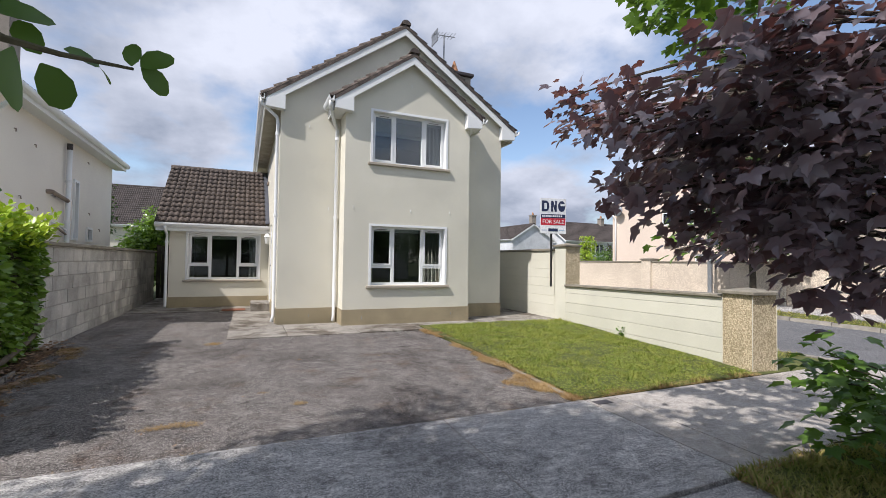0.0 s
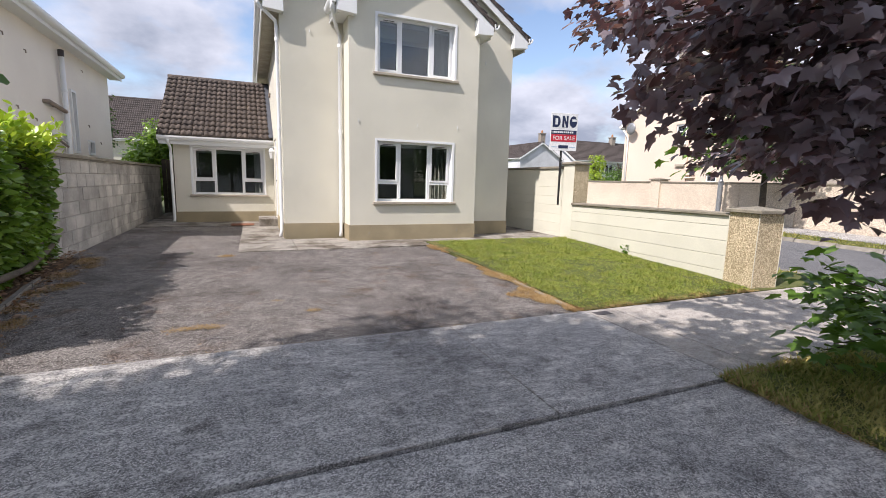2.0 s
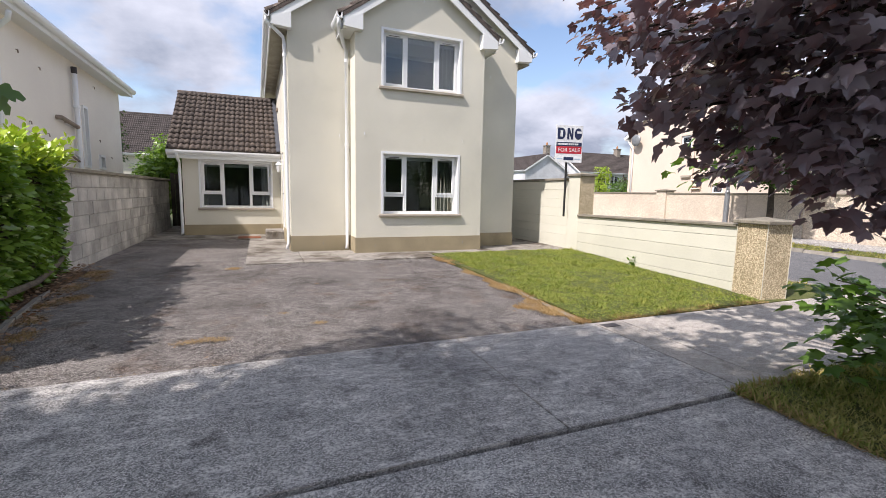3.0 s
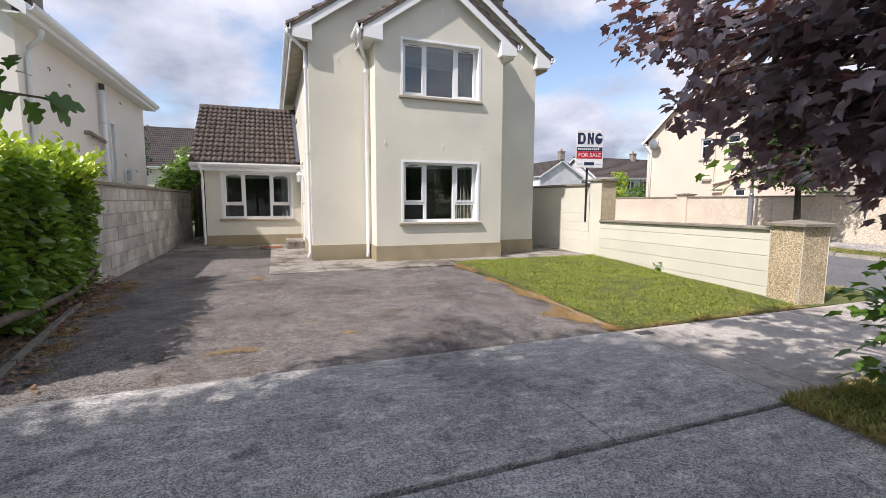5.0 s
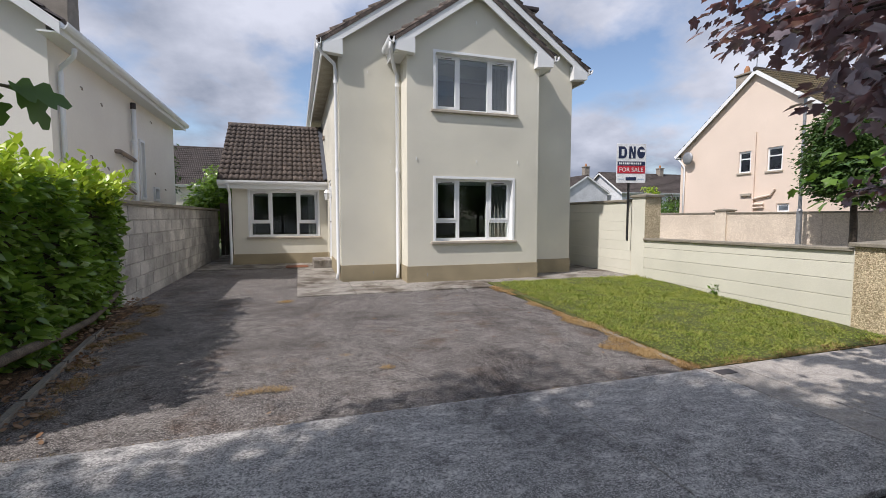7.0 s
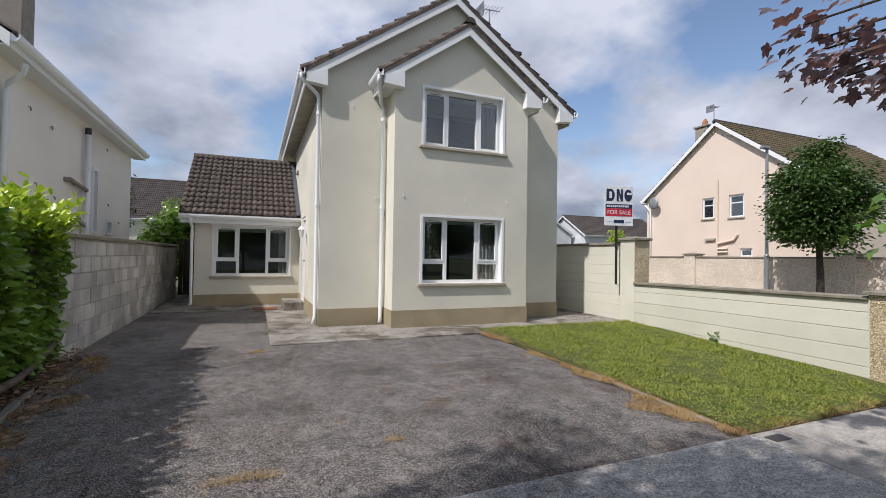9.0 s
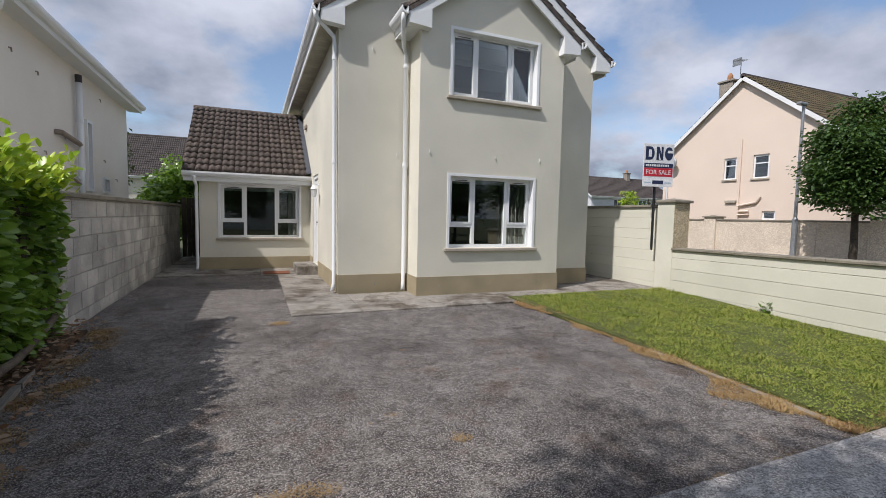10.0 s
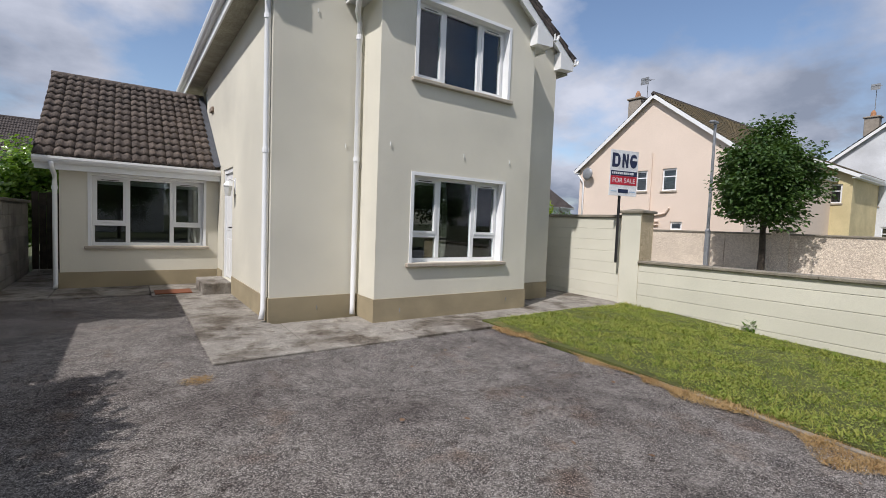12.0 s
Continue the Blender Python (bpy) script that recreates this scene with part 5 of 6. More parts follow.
for v in bmd.verts:
    v.co = Vector((19.3 + v.co.x * 0.25, 19.3 + v.co.y, 4.55 + v.co.z))
part("reflector", bmd, "galv", dish, smooth=True)
part("arm", tube([(19.6, 19.3, 4.45), (19.3, 19.3, 4.45)], 0.02, 6), "galv", dish)
aerial(21.6, 17.6, 7.0, 9.5, "thin television aerial mast on the peach house")
gable_house("yellow rendered house beyond the peach one", (30.0, 18.55, 0.1), -90, 7.5, 9.0, 4.9, 0.5, "yellow", "tile_moss", wins=[(6.2, 7.1, 3.4, 4.4)], over=0.3)
gable_house("white rendered gable house further along the road", (35.0, 13.6, 0.1), -90, 9.0, 10.0, 6.0, 0.80, "whitewash", "tile_field",
            wins=[(1.7, 2.6, 3.5, 4.9), (2.8, 4.2, 1.2, 2.3)], over=0.2, chimney_at=(1.5, 2.5, 9.1))
aerial(37.5, 12.05, 9.0, 11.2, "thin television aerial on the white house's chimney")
# houses behind
gable_house("cream rendered house with long tiled roof behind the gardens", (-16.0, 52.0, 0.2), -90, 8.0, 22.0, 4.2, 0.86, "cream", "tile_field",
            side_wins=[(7.6, 8.8, 2.6, 3.6), (12.6, 13.8, 2.6, 3.6)], over=0.3)
gable_house("distant white gable house", (30.0, 47.0, 0.2), 0, 6.0, 9.0, 4.3, 0.62, "whitewash", "tile_field", over=0.2, chimney_at=(5.0, 3.0, 7.6))
gable_house("distant house with white windows under a brown roof", (36.5, 53.0, 0.2), -90, 8.0, 13.0, 4.3, 0.62, "whitewash", "tile_field",
            side_wins=[(3.0, 5.6, 2.6, 3.9), (6.4, 9.0, 2.6, 3.9)], over=0.3, chimney_at=(4.2, 9.0, 7.6))
gable_house("distant house end with a white gable porch", (25.0, 60.0, 0.2), 0, 6.0, 9.0, 4.8, 0.62, "cream", "tile_field", wins=[(1.6, 3.4, 2.8, 4.0)], over=0.2, chimney_at=(3.0, 2.0, 7.6))

# pale dashed wall across the side road
dw = thing("dashed_wall", (17, 10, 0.1), "long pale pebble-dashed boundary wall with thin coping", "wall", kind="structure")
for a, b in ((-2.0, 4.9), (4.9, 9.6), (9.6, 11.44), (11.44, 15.2), (15.2, 22.0), (22.0, 34.0)):
    part("wall_panel", box(17.0, 17.2, a + 0.006, b - 0.006, -0.1, 1.68), "dash_pink", dw)
    part("coping", box(16.96, 17.24, a, b - 0.008, 1.68, 1.74, 0.01), "cap", dw)
for y in (15.0, 9.5, 4.0):
    p = pier("pier", (16.93, y), (0, 1), 0.5, 0.1, 1.80, "square pebble-dashed pier in the far wall", face_mat="dash_pink", painted=None, cap_over=0.06)

lp = thing("street_lamp", (16.3, 11.72, 0.2), "grey steel street lamp post with thicker base", "street lamp")
part("base_tube", tube([(16.3, 11.72, 0.1), (16.3, 11.72, 1.75), (16.3, 11.72, 1.82)], [0.085, 0.085, 0.055], 10), "galv", lp)
part("pole", tube([(16.3, 11.72, 1.8), (16.3, 11.72, 5.5)], [0.055, 0.045], 10), "galv", lp)
part("lamp_head", box(16.0, 16.42, 11.64, 11.80, 5.48, 5.58, 0.03), "galv", lp)

# ---- for-sale board ----
sg = thing("for_sale_sign", (7.1, 9.17, 1.0), "white for-sale board with navy and red bands, black post", "sign")
part("post", box(7.065, 7.103, 9.14, 9.18, 1.02, 3.05, 0.004), "black", sg)
SB = pose(7.085, 9.1, 2.72, 0, 0, -14)


def on_board(bm):
    bm.transform(SB)
    return bm


part("board", on_board(box(-0.33, 0.33, -0.012, 0.0, -0.43, 0.42, 0.003)), "board_white", sg)
part("navy_band", on_board(box(-0.31, 0.31, -0.016, -0.0125, -0.055, 0.035)), "board_navy", sg)
part("red_band", on_board(box(-0.31, 0.31, -0.016, -0.0125, -0.225, -0.06)), "board_red", sg)
part("phone_band", on_board(box(-0.12, 0.12, -0.016, -0.0125, -0.375, -0.305)), "board_navy", sg)
part("web_bar", on_board(box(-0.29, -0.15, -0.015, -0.0125, -0.355, -0.34)), "board_blue", sg)
part("web_bar", on_board(box(0.15, 0.29, -0.015, -0.0125, -0.355, -0.34)), "board_blue", sg)
# agent's mark drawn as three plain navy shapes
half = [(-0.29, -0.016, 0.36)] + [(-0.19 + 0.09 * math.sin(a), -0.016, 0.23 + 0.13 * math.cos(a)) for a in [math.pi * k / 10 for k in range(11)]] + [(-0.29, -0.016, 0.10)]
mark = part("logo_shape", on_board(prism(half, (0, 0.0035, 0))), "board_navy", sg)
part("logo_slot", on_board(box(-0.225, -0.165, -0.018, -0.0163, 0.16, 0.30, 0.0)), "board_white", mark)
mark = part("logo_shape", on_board(box(-0.055, 0.09, -0.016, -0.0125, 0.10, 0.36)), "board_navy", sg)
part("logo_slot", on_board(prism([(-0.005, -0.018, 0.10), (0.04, -0.018, 0.10), (-0.005, -0.018, 0.24)], (0, 0.0015, 0))), "board_white", mark)
part("logo_slot", on_board(prism([(0.0, -0.018, 0.36), (0.045, -0.018, 0.36), (0.045, -0.018, 0.22)], (0, 0.0015, 0))), "board_white", mark)
disc = [(0.215 + 0.09 * math.sin(a), -0.016, 0.23 + 0.13 * math.cos(a)) for a in [2 * math.pi * k / 20 for k in range(20)]]
mark = part("logo_shape", on_board(prism(disc, (0, 0.0035, 0))), "board_navy", sg)
part("logo_slot", on_board(box(0.185, 0.31, -0.018, -0.0163, 0.24, 0.29)), "board_white", mark)
bm = bmesh.new()
x = -0.28
for w in (0.03, 0.05, 0.04, 0.045, 0.05, 0.035, 0.05, 0.045, 0.04, 0.05, 0.04):
    box(x, x + w - 0.012, -0.019, -0.0165, -0.03, 0.012, bm=bm)
    x += w + 0.004
part("name_bars", on_board(bm), "board_white", sg)


def lettering(name, text, size, at, mat, parent):
    cu = bpy.data.curves.new(name, "FONT")
    cu.body, cu.size, cu.align_x, cu.extrude = text, size, "CENTER", 0.0015
    tmp = bpy.data.objects.new(name, cu)
    me = bpy.data.meshes.new_from_object(tmp)
    bpy.data.objects.remove(tmp)
    me.transform(Matrix.Translation(-BASE[parent]) @ SB @ Matrix.Translation(at) @ Matrix.Rotation(radians(90), 4, "X"))
    return link(name, me, mat, parent)


lettering("lettering", "FOR SALE", 0.128, (0, -0.018, -0.185), "board_white", sg)


# ---- plants ----
def leaf_template(outline, fold=0.18, droop=0.12):
    """A leaf from half an outline (x along the leaf, half width): folded along its midrib and drooping."""
    verts, faces = [], []
    n = len(outline)
    for x, w in outline:
        z = -droop * x * x
        verts += [(x, 0, z), (x, w, z + fold * w), (x, -w, z + fold * w)]
    for i in range(n - 1):
        a, b = 3 * i, 3 * i + 3
        faces += [(a, b, b + 1, a + 1), (a, a + 2, b + 2, b)]
    return np.array(verts, float), faces


def palmate():
    """A maple leaf: five pointed lobes round the stalk's end, slightly cupped."""
    pts = [(-0.12, 0.0)]
    half = ((8, 0.86), (18, 0.80), (31, 0.60), (45, 0.74), (60, 0.93), (76, 0.68), (94, 0.53), (112, 0.63), (128, 0.48), (152, 0.34))
    for ang, r in [(-t, r) for t, r in half[::-1]] + [(0, 1.05)] + list(half):
        pts.append((r * math.cos(radians(ang)), r * math.sin(radians(ang))))
    v = np.array([(x, y, 0.30 * abs(y) - 0.22 * x * x - 0.25 * y * y) for x, y in [(0.12, 0)] + pts], float)
    n = len(pts)
    return v, [(0, 1 + i, 1 + (i + 1) % n) for i in range(n)]


LAUREL = leaf_template([(0, 0.02), (0.3, 0.2), (0.6, 0.22), (0.85, 0.13), (1.0, 0.0)])
ROUND = leaf_template([(0, 0.03), (0.2, 0.26), (0.5, 0.36), (0.8, 0.30), (1.0, 0.08)], 0.1, 0.2)
LOBED = leaf_template([(0, 0.02), (0.18, 0.10), (0.30, 0.30), (0.40, 0.33), (0.44, 0.16), (0.60, 0.34), (0.70, 0.35), (0.73, 0.17), (0.88, 0.20), (1.0, 0.0)], 0.12, 0.22)
SMALL = leaf_template([(0, 0.02), (0.5, 0.3), (1.0, 0.0)], 0.2, 0.15)
BLADE = leaf_template([(0, 0.07), (0.5, 0.065), (1.0, 0.0)], 0.0, 0.3)
MAPLE = palmate()


def turns(rng, out, spread_yaw, tilt_lo, tilt_hi, roll):
    """Rotation matrices: leaf axis along `out` (N,3) blended with chance, tilted and rolled."""
    n = len(out)
    yaw = np.arctan2(out[:, 1], out[:, 0]) + rng.normal(0, spread_yaw, n)
    pit = rng.uniform(tilt_lo, tilt_hi, n)
    rol = rng.normal(0, roll, n)
    cy, sy, cp, sp, cr, sr = np.cos(yaw), np.sin(yaw), np.cos(pit), np.sin(pit), np.cos(rol), np.sin(rol)
    Rz = np.zeros((n, 3, 3)); Rz[:, 0, 0] = cy; Rz[:, 0, 1] = -sy; Rz[:, 1, 0] = sy; Rz[:, 1, 1] = cy; Rz[:, 2, 2] = 1
    Ry = np.zeros((n, 3, 3)); Ry[:, 0, 0] = cp; Ry[:, 0, 2] = -sp; Ry[:, 2, 0] = sp; Ry[:, 2, 2] = cp; Ry[:, 1, 1] = 1
    Rx = np.zeros((n, 3, 3)); Rx[:, 1, 1] = cr; Rx[:, 1, 2] = -sr; Rx[:, 2, 1] = sr; Rx[:, 2, 2] = cr; Rx[:, 0, 0] = 1
    return Rz @ Ry @ Rx


def leaves(name, template, P, R, S, mat, parent, label="", stuff=False):
    """Many leaves as one mesh."""
    tv, tf = template
    n, k = len(P), len(tv)
    V = np.einsum("nij,nkj->nki", R, tv[None] * S[:, None, None]) + P[:, None]
    V = V.reshape(-1, 3) - np.array(BASE[parent])
    loops = np.concatenate([np.array(f) for f in tf])
    sizes = np.array([len(f) for f in tf])
    me = bpy.data.meshes.new(name)
    me.vertices.add(n * k)
    me.vertices.foreach_set("co", V.ravel())
    me.loops.add(n * len(loops))
    me.loops.foreach_set("vertex_index", (loops[None] + (np.arange(n) * k)[:, None]).ravel())
    tot = np.tile(sizes, n)
    me.polygons.add(len(tot))
    me.polygons.foreach_set("loop_start", np.concatenate([[0], np.cumsum(tot)[:-1]]))
    me.update(calc_edges=True)
    me.validate()
    ob = link(name, me, mat, parent, label)
    if stuff:
        ob["kind"] = "stuff"
    return ob


# laurel hedge along the drive
hedge = thing("hedge", (-2.7, 6.2, G(6)), "tall clipped laurel hedge with bright new growth on top", "hedge")
HY_A, HY_B, HX_F, HX_B, HTOP = 4.15, 8.28, -2.27, -3.5, 1.90
rng = np.random.default_rng(11)


def bulge(y, z):
    return 0.10 * np.sin(y * 2.1 + 1) + 0.08 * np.sin(z * 4 + y * 3.3) + 0.05 * np.sin(y * 7.7 + z * 2)


n = 5200
y, z = rng.uniform(HY_A, HY_B, n), rng.uniform(0.16, HTOP, n)
x = HX_F + bulge(y, z) - 0.06 * (z < 0.45) - rng.exponential(0.09, n) + 0.03
P1 = np.stack([x, y, z], 1)
O1 = np.tile(np.array([[1.0, 0, 0]]), (n, 1))
n2 = 1500
xe, ze = rng.uniform(HX_B, HX_F, n2), rng.uniform(0.25, HTOP, n2)
P2 = np.stack([xe, HY_B + 0.06 * np.sin(xe * 6 + ze * 4) - rng.exponential(0.07, n2), ze], 1)
O2 = np.tile(np.array([[0, 1.0, 0]]), (n2, 1))
P3 = P2.copy(); P3[:, 1] = HY_A - (P2[:, 1] - HY_B)
O3 = -O2
P, O = np.concatenate([P1, P2, P3]), np.concatenate([O1, O2, O3])
leaves("foliage", LAUREL, P, turns(rng, O, 0.8, -0.7, 0.7, 0.8), rng.uniform(0.09, 0.16, len(P)), "laurel", hedge, "dark glossy laurel leaves", True)
n = 5600
xt, yt = rng.uniform(HX_B, HX_F + 0.16, n), rng.uniform(HY_A, HY_B + 0.05, n)
zt = HTOP + 0.06 * np.sin(yt * 5 + xt * 4) + 0.05 * np.sin(yt * 11) + rng.uniform(-0.19, 0.12, n) + 0.16 * rng.random(n) ** 4
P = np.stack([xt, yt, zt], 1)
O = rng.normal(0, 1, (n, 3)); O[:, 0] += 0.4
leaves("new_growth", LAUREL, P, turns(rng, O, 0.5, 0.1, 1.3, 0.5), rng.uniform(0.08, 0.14, n), "laurel_new", hedge, "bright yellow-green young leaves", True)
for k in range(16):
    yy = HY_A + 0.15 + k * (HY_B - HY_A - 0.3) / 15
    part("stem", tube([(-2.8, yy, 0.05), (-2.75 + 0.1 * math.sin(k * 3), yy + 0.1 * math.sin(k), 0.9), (-2.7, yy + 0.15 * math.sin(k * 2), 1.75)], [0.03, 0.022, 0.01], 6), "bark", hedge)
# shade between the leaves, put in as one solid dark box
part("dense_core", box(-3.35, -2.42, HY_A + 0.18, HY_B - 0.2, 0.5, HTOP - 0.18), "bark", hedge, "solid dark box for the shade inside the hedge")

rail = thing("timber_rail", (-2.1, 6.4, 0.4), "sagging weathered timber rail along the hedge's foot", "rail")
part("log", tube([(-2.02, 4.3, 0.47), (-2.04, 5.2, 0.46), (-2.10, 6.2, 0.40), (-2.18, 7.0, 0.36), (-2.25, 7.7, 0.42), (-2.31, 8.42, 0.54)],
                 [0.036, 0.042, 0.04, 0.036, 0.036, 0.032], 9), "wood", rail, smooth=True)
part("log", tube([(-2.36, 7.1, 0.50), (-2.37, 7.8, 0.53), (-2.36, 8.43, 0.58)], [0.04, 0.045, 0.04], 8), "wood", rail, smooth=True)
for yy in (4.5, 6.3, 8.2):
    part("post", tube([(-2.36, yy, 0.05), (-2.36, yy, 0.45)], 0.045, 8), "wood", rail)


# grass
def grass(name, parent, areas, mat, per_m2, lo, hi, seed, lift=0.02, keep=None):
    r = np.random.default_rng(seed)
    Ps = []
    for x0, x1, y0, y1 in areas:
        m = int((x1 - x0) * (y1 - y0) * per_m2)
        xs, ys = r.uniform(x0, x1, m), r.uniform(y0, y1, m)
        Ps.append(np.stack([xs, ys, 0.05 + 0.02 * np.clip(ys, -2, 9) + lift], 1))
    P = np.concatenate(Ps)
    if keep is not None:
        P = P[keep(P[:, 0], P[:, 1], r)]
    m = len(P)
    tuft = 0.75 + 0.35 * np.sin(P[:, 0] * 9 + 2 * np.sin(P[:, 1] * 5)) * np.sin(P[:, 1] * 8)
    leaves(name, BLADE, P, turns(r, r.normal(0, 1, (m, 3)), 1, 0.35, 1.4, 0.6), r.uniform(lo, hi, m) * np.clip(tuft, 0.5, 1.2), mat, parent, "", True)


def lawn_edge(x, y, r):
    left = 3.56 + 0.043 * (y - 4.04) + 0.04 + 0.05 * r.random(len(x))
    right = 6.62 + (y - 4.6) * 0.122
    return (x > left) & (x < right)


turf = thing("lawn_grass", (5.3, 6.5, G(6.5)), "short mown green grass with clover and yellow patches", "grass", kind="stuff")
grass("grass_blades", turf, [(3.5, 7.2, 4.05, 8.97)], "grass", 3600, 0.035, 0.075, 21, 0.02, lawn_edge)
r = np.random.default_rng(61)
m = 26000
xs, ys = r.uniform(3.55, 7.2, m), r.uniform(4.06, 8.95, m)
ok = lawn_edge(xs, ys, r) & (r.random(m) < 0.35 + 0.65 * (np.sin(xs * 2.3 + np.sin(ys * 1.7) * 2) * np.sin(ys * 2.9 + xs) > -0.2))
P = np.stack([xs, ys, 0.05 + 0.02 * ys + 0.035 + 0.02 * r.random(m)], 1)[ok]
leaves("clover", ROUND, P, turns(r, r.normal(0, 1, (len(P), 3)), 1, -0.3, 0.5, 0.4), r.uniform(0.012, 0.024, len(P)), "clover", turf, "", True)
rough = thing("verge_grass", (5, 1.5, G(1.5)), "long uneven verge grass, partly dry", "grass", kind="stuff")
grass("grass_blades", rough, [(3.49, 6.5, 0.2, 2.40)], "verge", 4600, 0.04, 0.10, 22, 0.01)
grass("grass_blades", rough, [(7.12, 8.5, 4.6, 9)], "verge", 1500, 0.05, 0.14, 23, 0.0)
far_grass = thing("far_verge_grass", (14.2, 10, 0.2), "grass on the far verge", "grass", kind="stuff")
grass("grass_blades", far_grass, [(13.52, 14.97, 3, 22)], "verge", 500, 0.05, 0.13, 24, 0.01)
DRY_FRINGE = [(3.47, 3.62, 0.2, 2.36), (3.5, 4.6, 2.28, 2.39)]
dry = thing("dried_grass", (3.6, 6.5, G(6.5)), "orange dried grass and moss along the drive's edges", "grass", kind="stuff")


def by_edge(x, y, r):
    e = 3.57 + 0.043 * (y - 4.04)
    ragged = np.clip(np.sin(y * 5.3) * np.sin(y * 2.1 + 1) + 0.35 * np.sin(y * 17), 0, 1)
    left = 0.05 + 0.14 * ragged
    for cy, size, reach in ((4.86, 0.24, 0.42), (5.85, 0.2, 0.20), (7.0, 0.3, 0.18), (8.4, 0.3, 0.24)):
        left = left + reach * np.exp(-((y - cy) / size) ** 2)
    right = 0.09 + 0.09 * np.abs(np.sin(y * 3.7 + 0.5))
    d = x - e
    return np.where(d < 0, -d < left * r.random(len(x)) ** 0.5, d < right * r.random(len(x)) + 0.02) & (r.random(len(x)) < 0.85)


def patches(x, y, r):
    hit = np.zeros(len(x), bool)
    for cx, cy, rx, ry in ((-0.32, 4.70, 0.13, 0.06), (-0.14, 4.73, 0.16, 0.06), (-0.05, 4.68, 0.08, 0.04), (-1.78, 6.72, 0.16, 0.22), (-1.92, 6.5, 0.14, 0.16), (-1.95, 8.36, 0.2, 0.26), (-1.8, 7.95, 0.12, 0.2), (-1.62, 4.7, 0.10, 0.09), (-1.7, 5.3, 0.12, 0.2), (-1.85, 5.9, 0.14, 0.2), (-2.0, 7.4, 0.16, 0.3), (0.54, 5.42, 0.05, 0.04), (0.86, 4.95, 0.07, 0.05), (-0.1, 8.3, 0.12, 0.1)):
        d = ((x - cx) / rx) ** 2 + ((y - cy) / ry) ** 2
        hit |= d < 1.7 * r.random(len(x)) ** 2.2
    return hit


grass("dry_blades", dry, [(3.0, 4.1, 4.06, 8.9)], "dry", 36000, 0.018, 0.050, 31, 0.0, by_edge)
grass("dry_blades", dry, [(-2.1, 1.0, 4.3, 8.7)], "dry", 30000, 0.012, 0.034, 32, 0.0, patches)
grass("dry_blades", dry, [(-1.6, 3.5, 4.025, 4.065)], "dry", 4000, 0.012, 0.03, 33, 0.0)
grass("dry_blades", dry, DRY_FRINGE, "dry", 2600, 0.03, 0.08, 35, 0.01)
grass("dry_blades", dry, [(3.5, 6.6, 4.03, 4.16)], "dry", 14000, 0.02, 0.05, 34, 0.02)
fallen = thing("fallen_leaves", (-2, 6, G(6)), "scattered brown fallen leaves beside the hedge", "leaves", kind="stuff")
r = np.random.default_rng(41)
m = 1150
ys = r.uniform(4.1, 9.0, m)
P = np.stack([-1.86 - 0.12 * (ys - 4.1) + 0.06 + r.normal(0, 0.17, m), ys, 0.05 + 0.02 * ys + 0.018 + 0.05 * r.random(m) * 0], 1)
P = np.concatenate([P, np.stack([r.uniform(-2, 3.4, 26), r.uniform(4.2, 9, 26), np.zeros(26)], 1)])
P[:, 2] = 0.05 + 0.02 * P[:, 1] + 0.016
P[P[:, 0] < -2.12, 2] += 0.05
leaves("dead_leaves", ROUND, P, turns(r, r.normal(0, 1, (len(P), 3)), 1, -0.25, 0.25, 0.3), r.uniform(0.022, 0.062, len(P)), "litter", fallen, "", True)


# trees
def limb(p, q, bend, r0, r1, n=6):
    p, q, b = Vector(p), Vector(q), Vector(bend)
    pts = [p.lerp(q, i / n) + b * math.sin(math.pi * i / n) for i in range(n + 1)]
    return pts, [r0 + (r1 - r0) * i / n for i in range(n + 1)]


def along(pts, f):
    k = f * (len(pts) - 1)
    i = min(int(k), len(pts) - 2)
    return pts[i].lerp(pts[i + 1], k - i)


def leafy(rng, tips, per, spread, flat=0.6):
    """Leaf places in loose clumps round points."""
    P, O = [], []
    for c in tips:
        d = np.clip(rng.normal(0, 1, (per, 3)), -1.7, 1.7) * np.array([spread, spread, spread * flat])
        P.append(np.array(c) + d)
        O.append(d + rng.normal(0, 0.05, (per, 3)))
    return np.concatenate(P), np.concatenate(O)


# purple maple on the verge
mp = thing("maple_tree", (4.05, 1.0, G(1.0)), "purple-leaved maple with low sweeping branches", "tree")
part("trunk", tube([(4.05, 1.0, 0.0), (4.06, 1.02, 0.9), (4.02, 1.02, 1.8), (4.0, 1.0, 2.8), (4.05, 0.9, 4.0), (4.1, 0.8, 5.2)], [0.17, 0.13, 0.115, 0.10, 0.06, 0.02], 12), "bark", mp, smooth=True)
rng = np.random.default_rng(7)
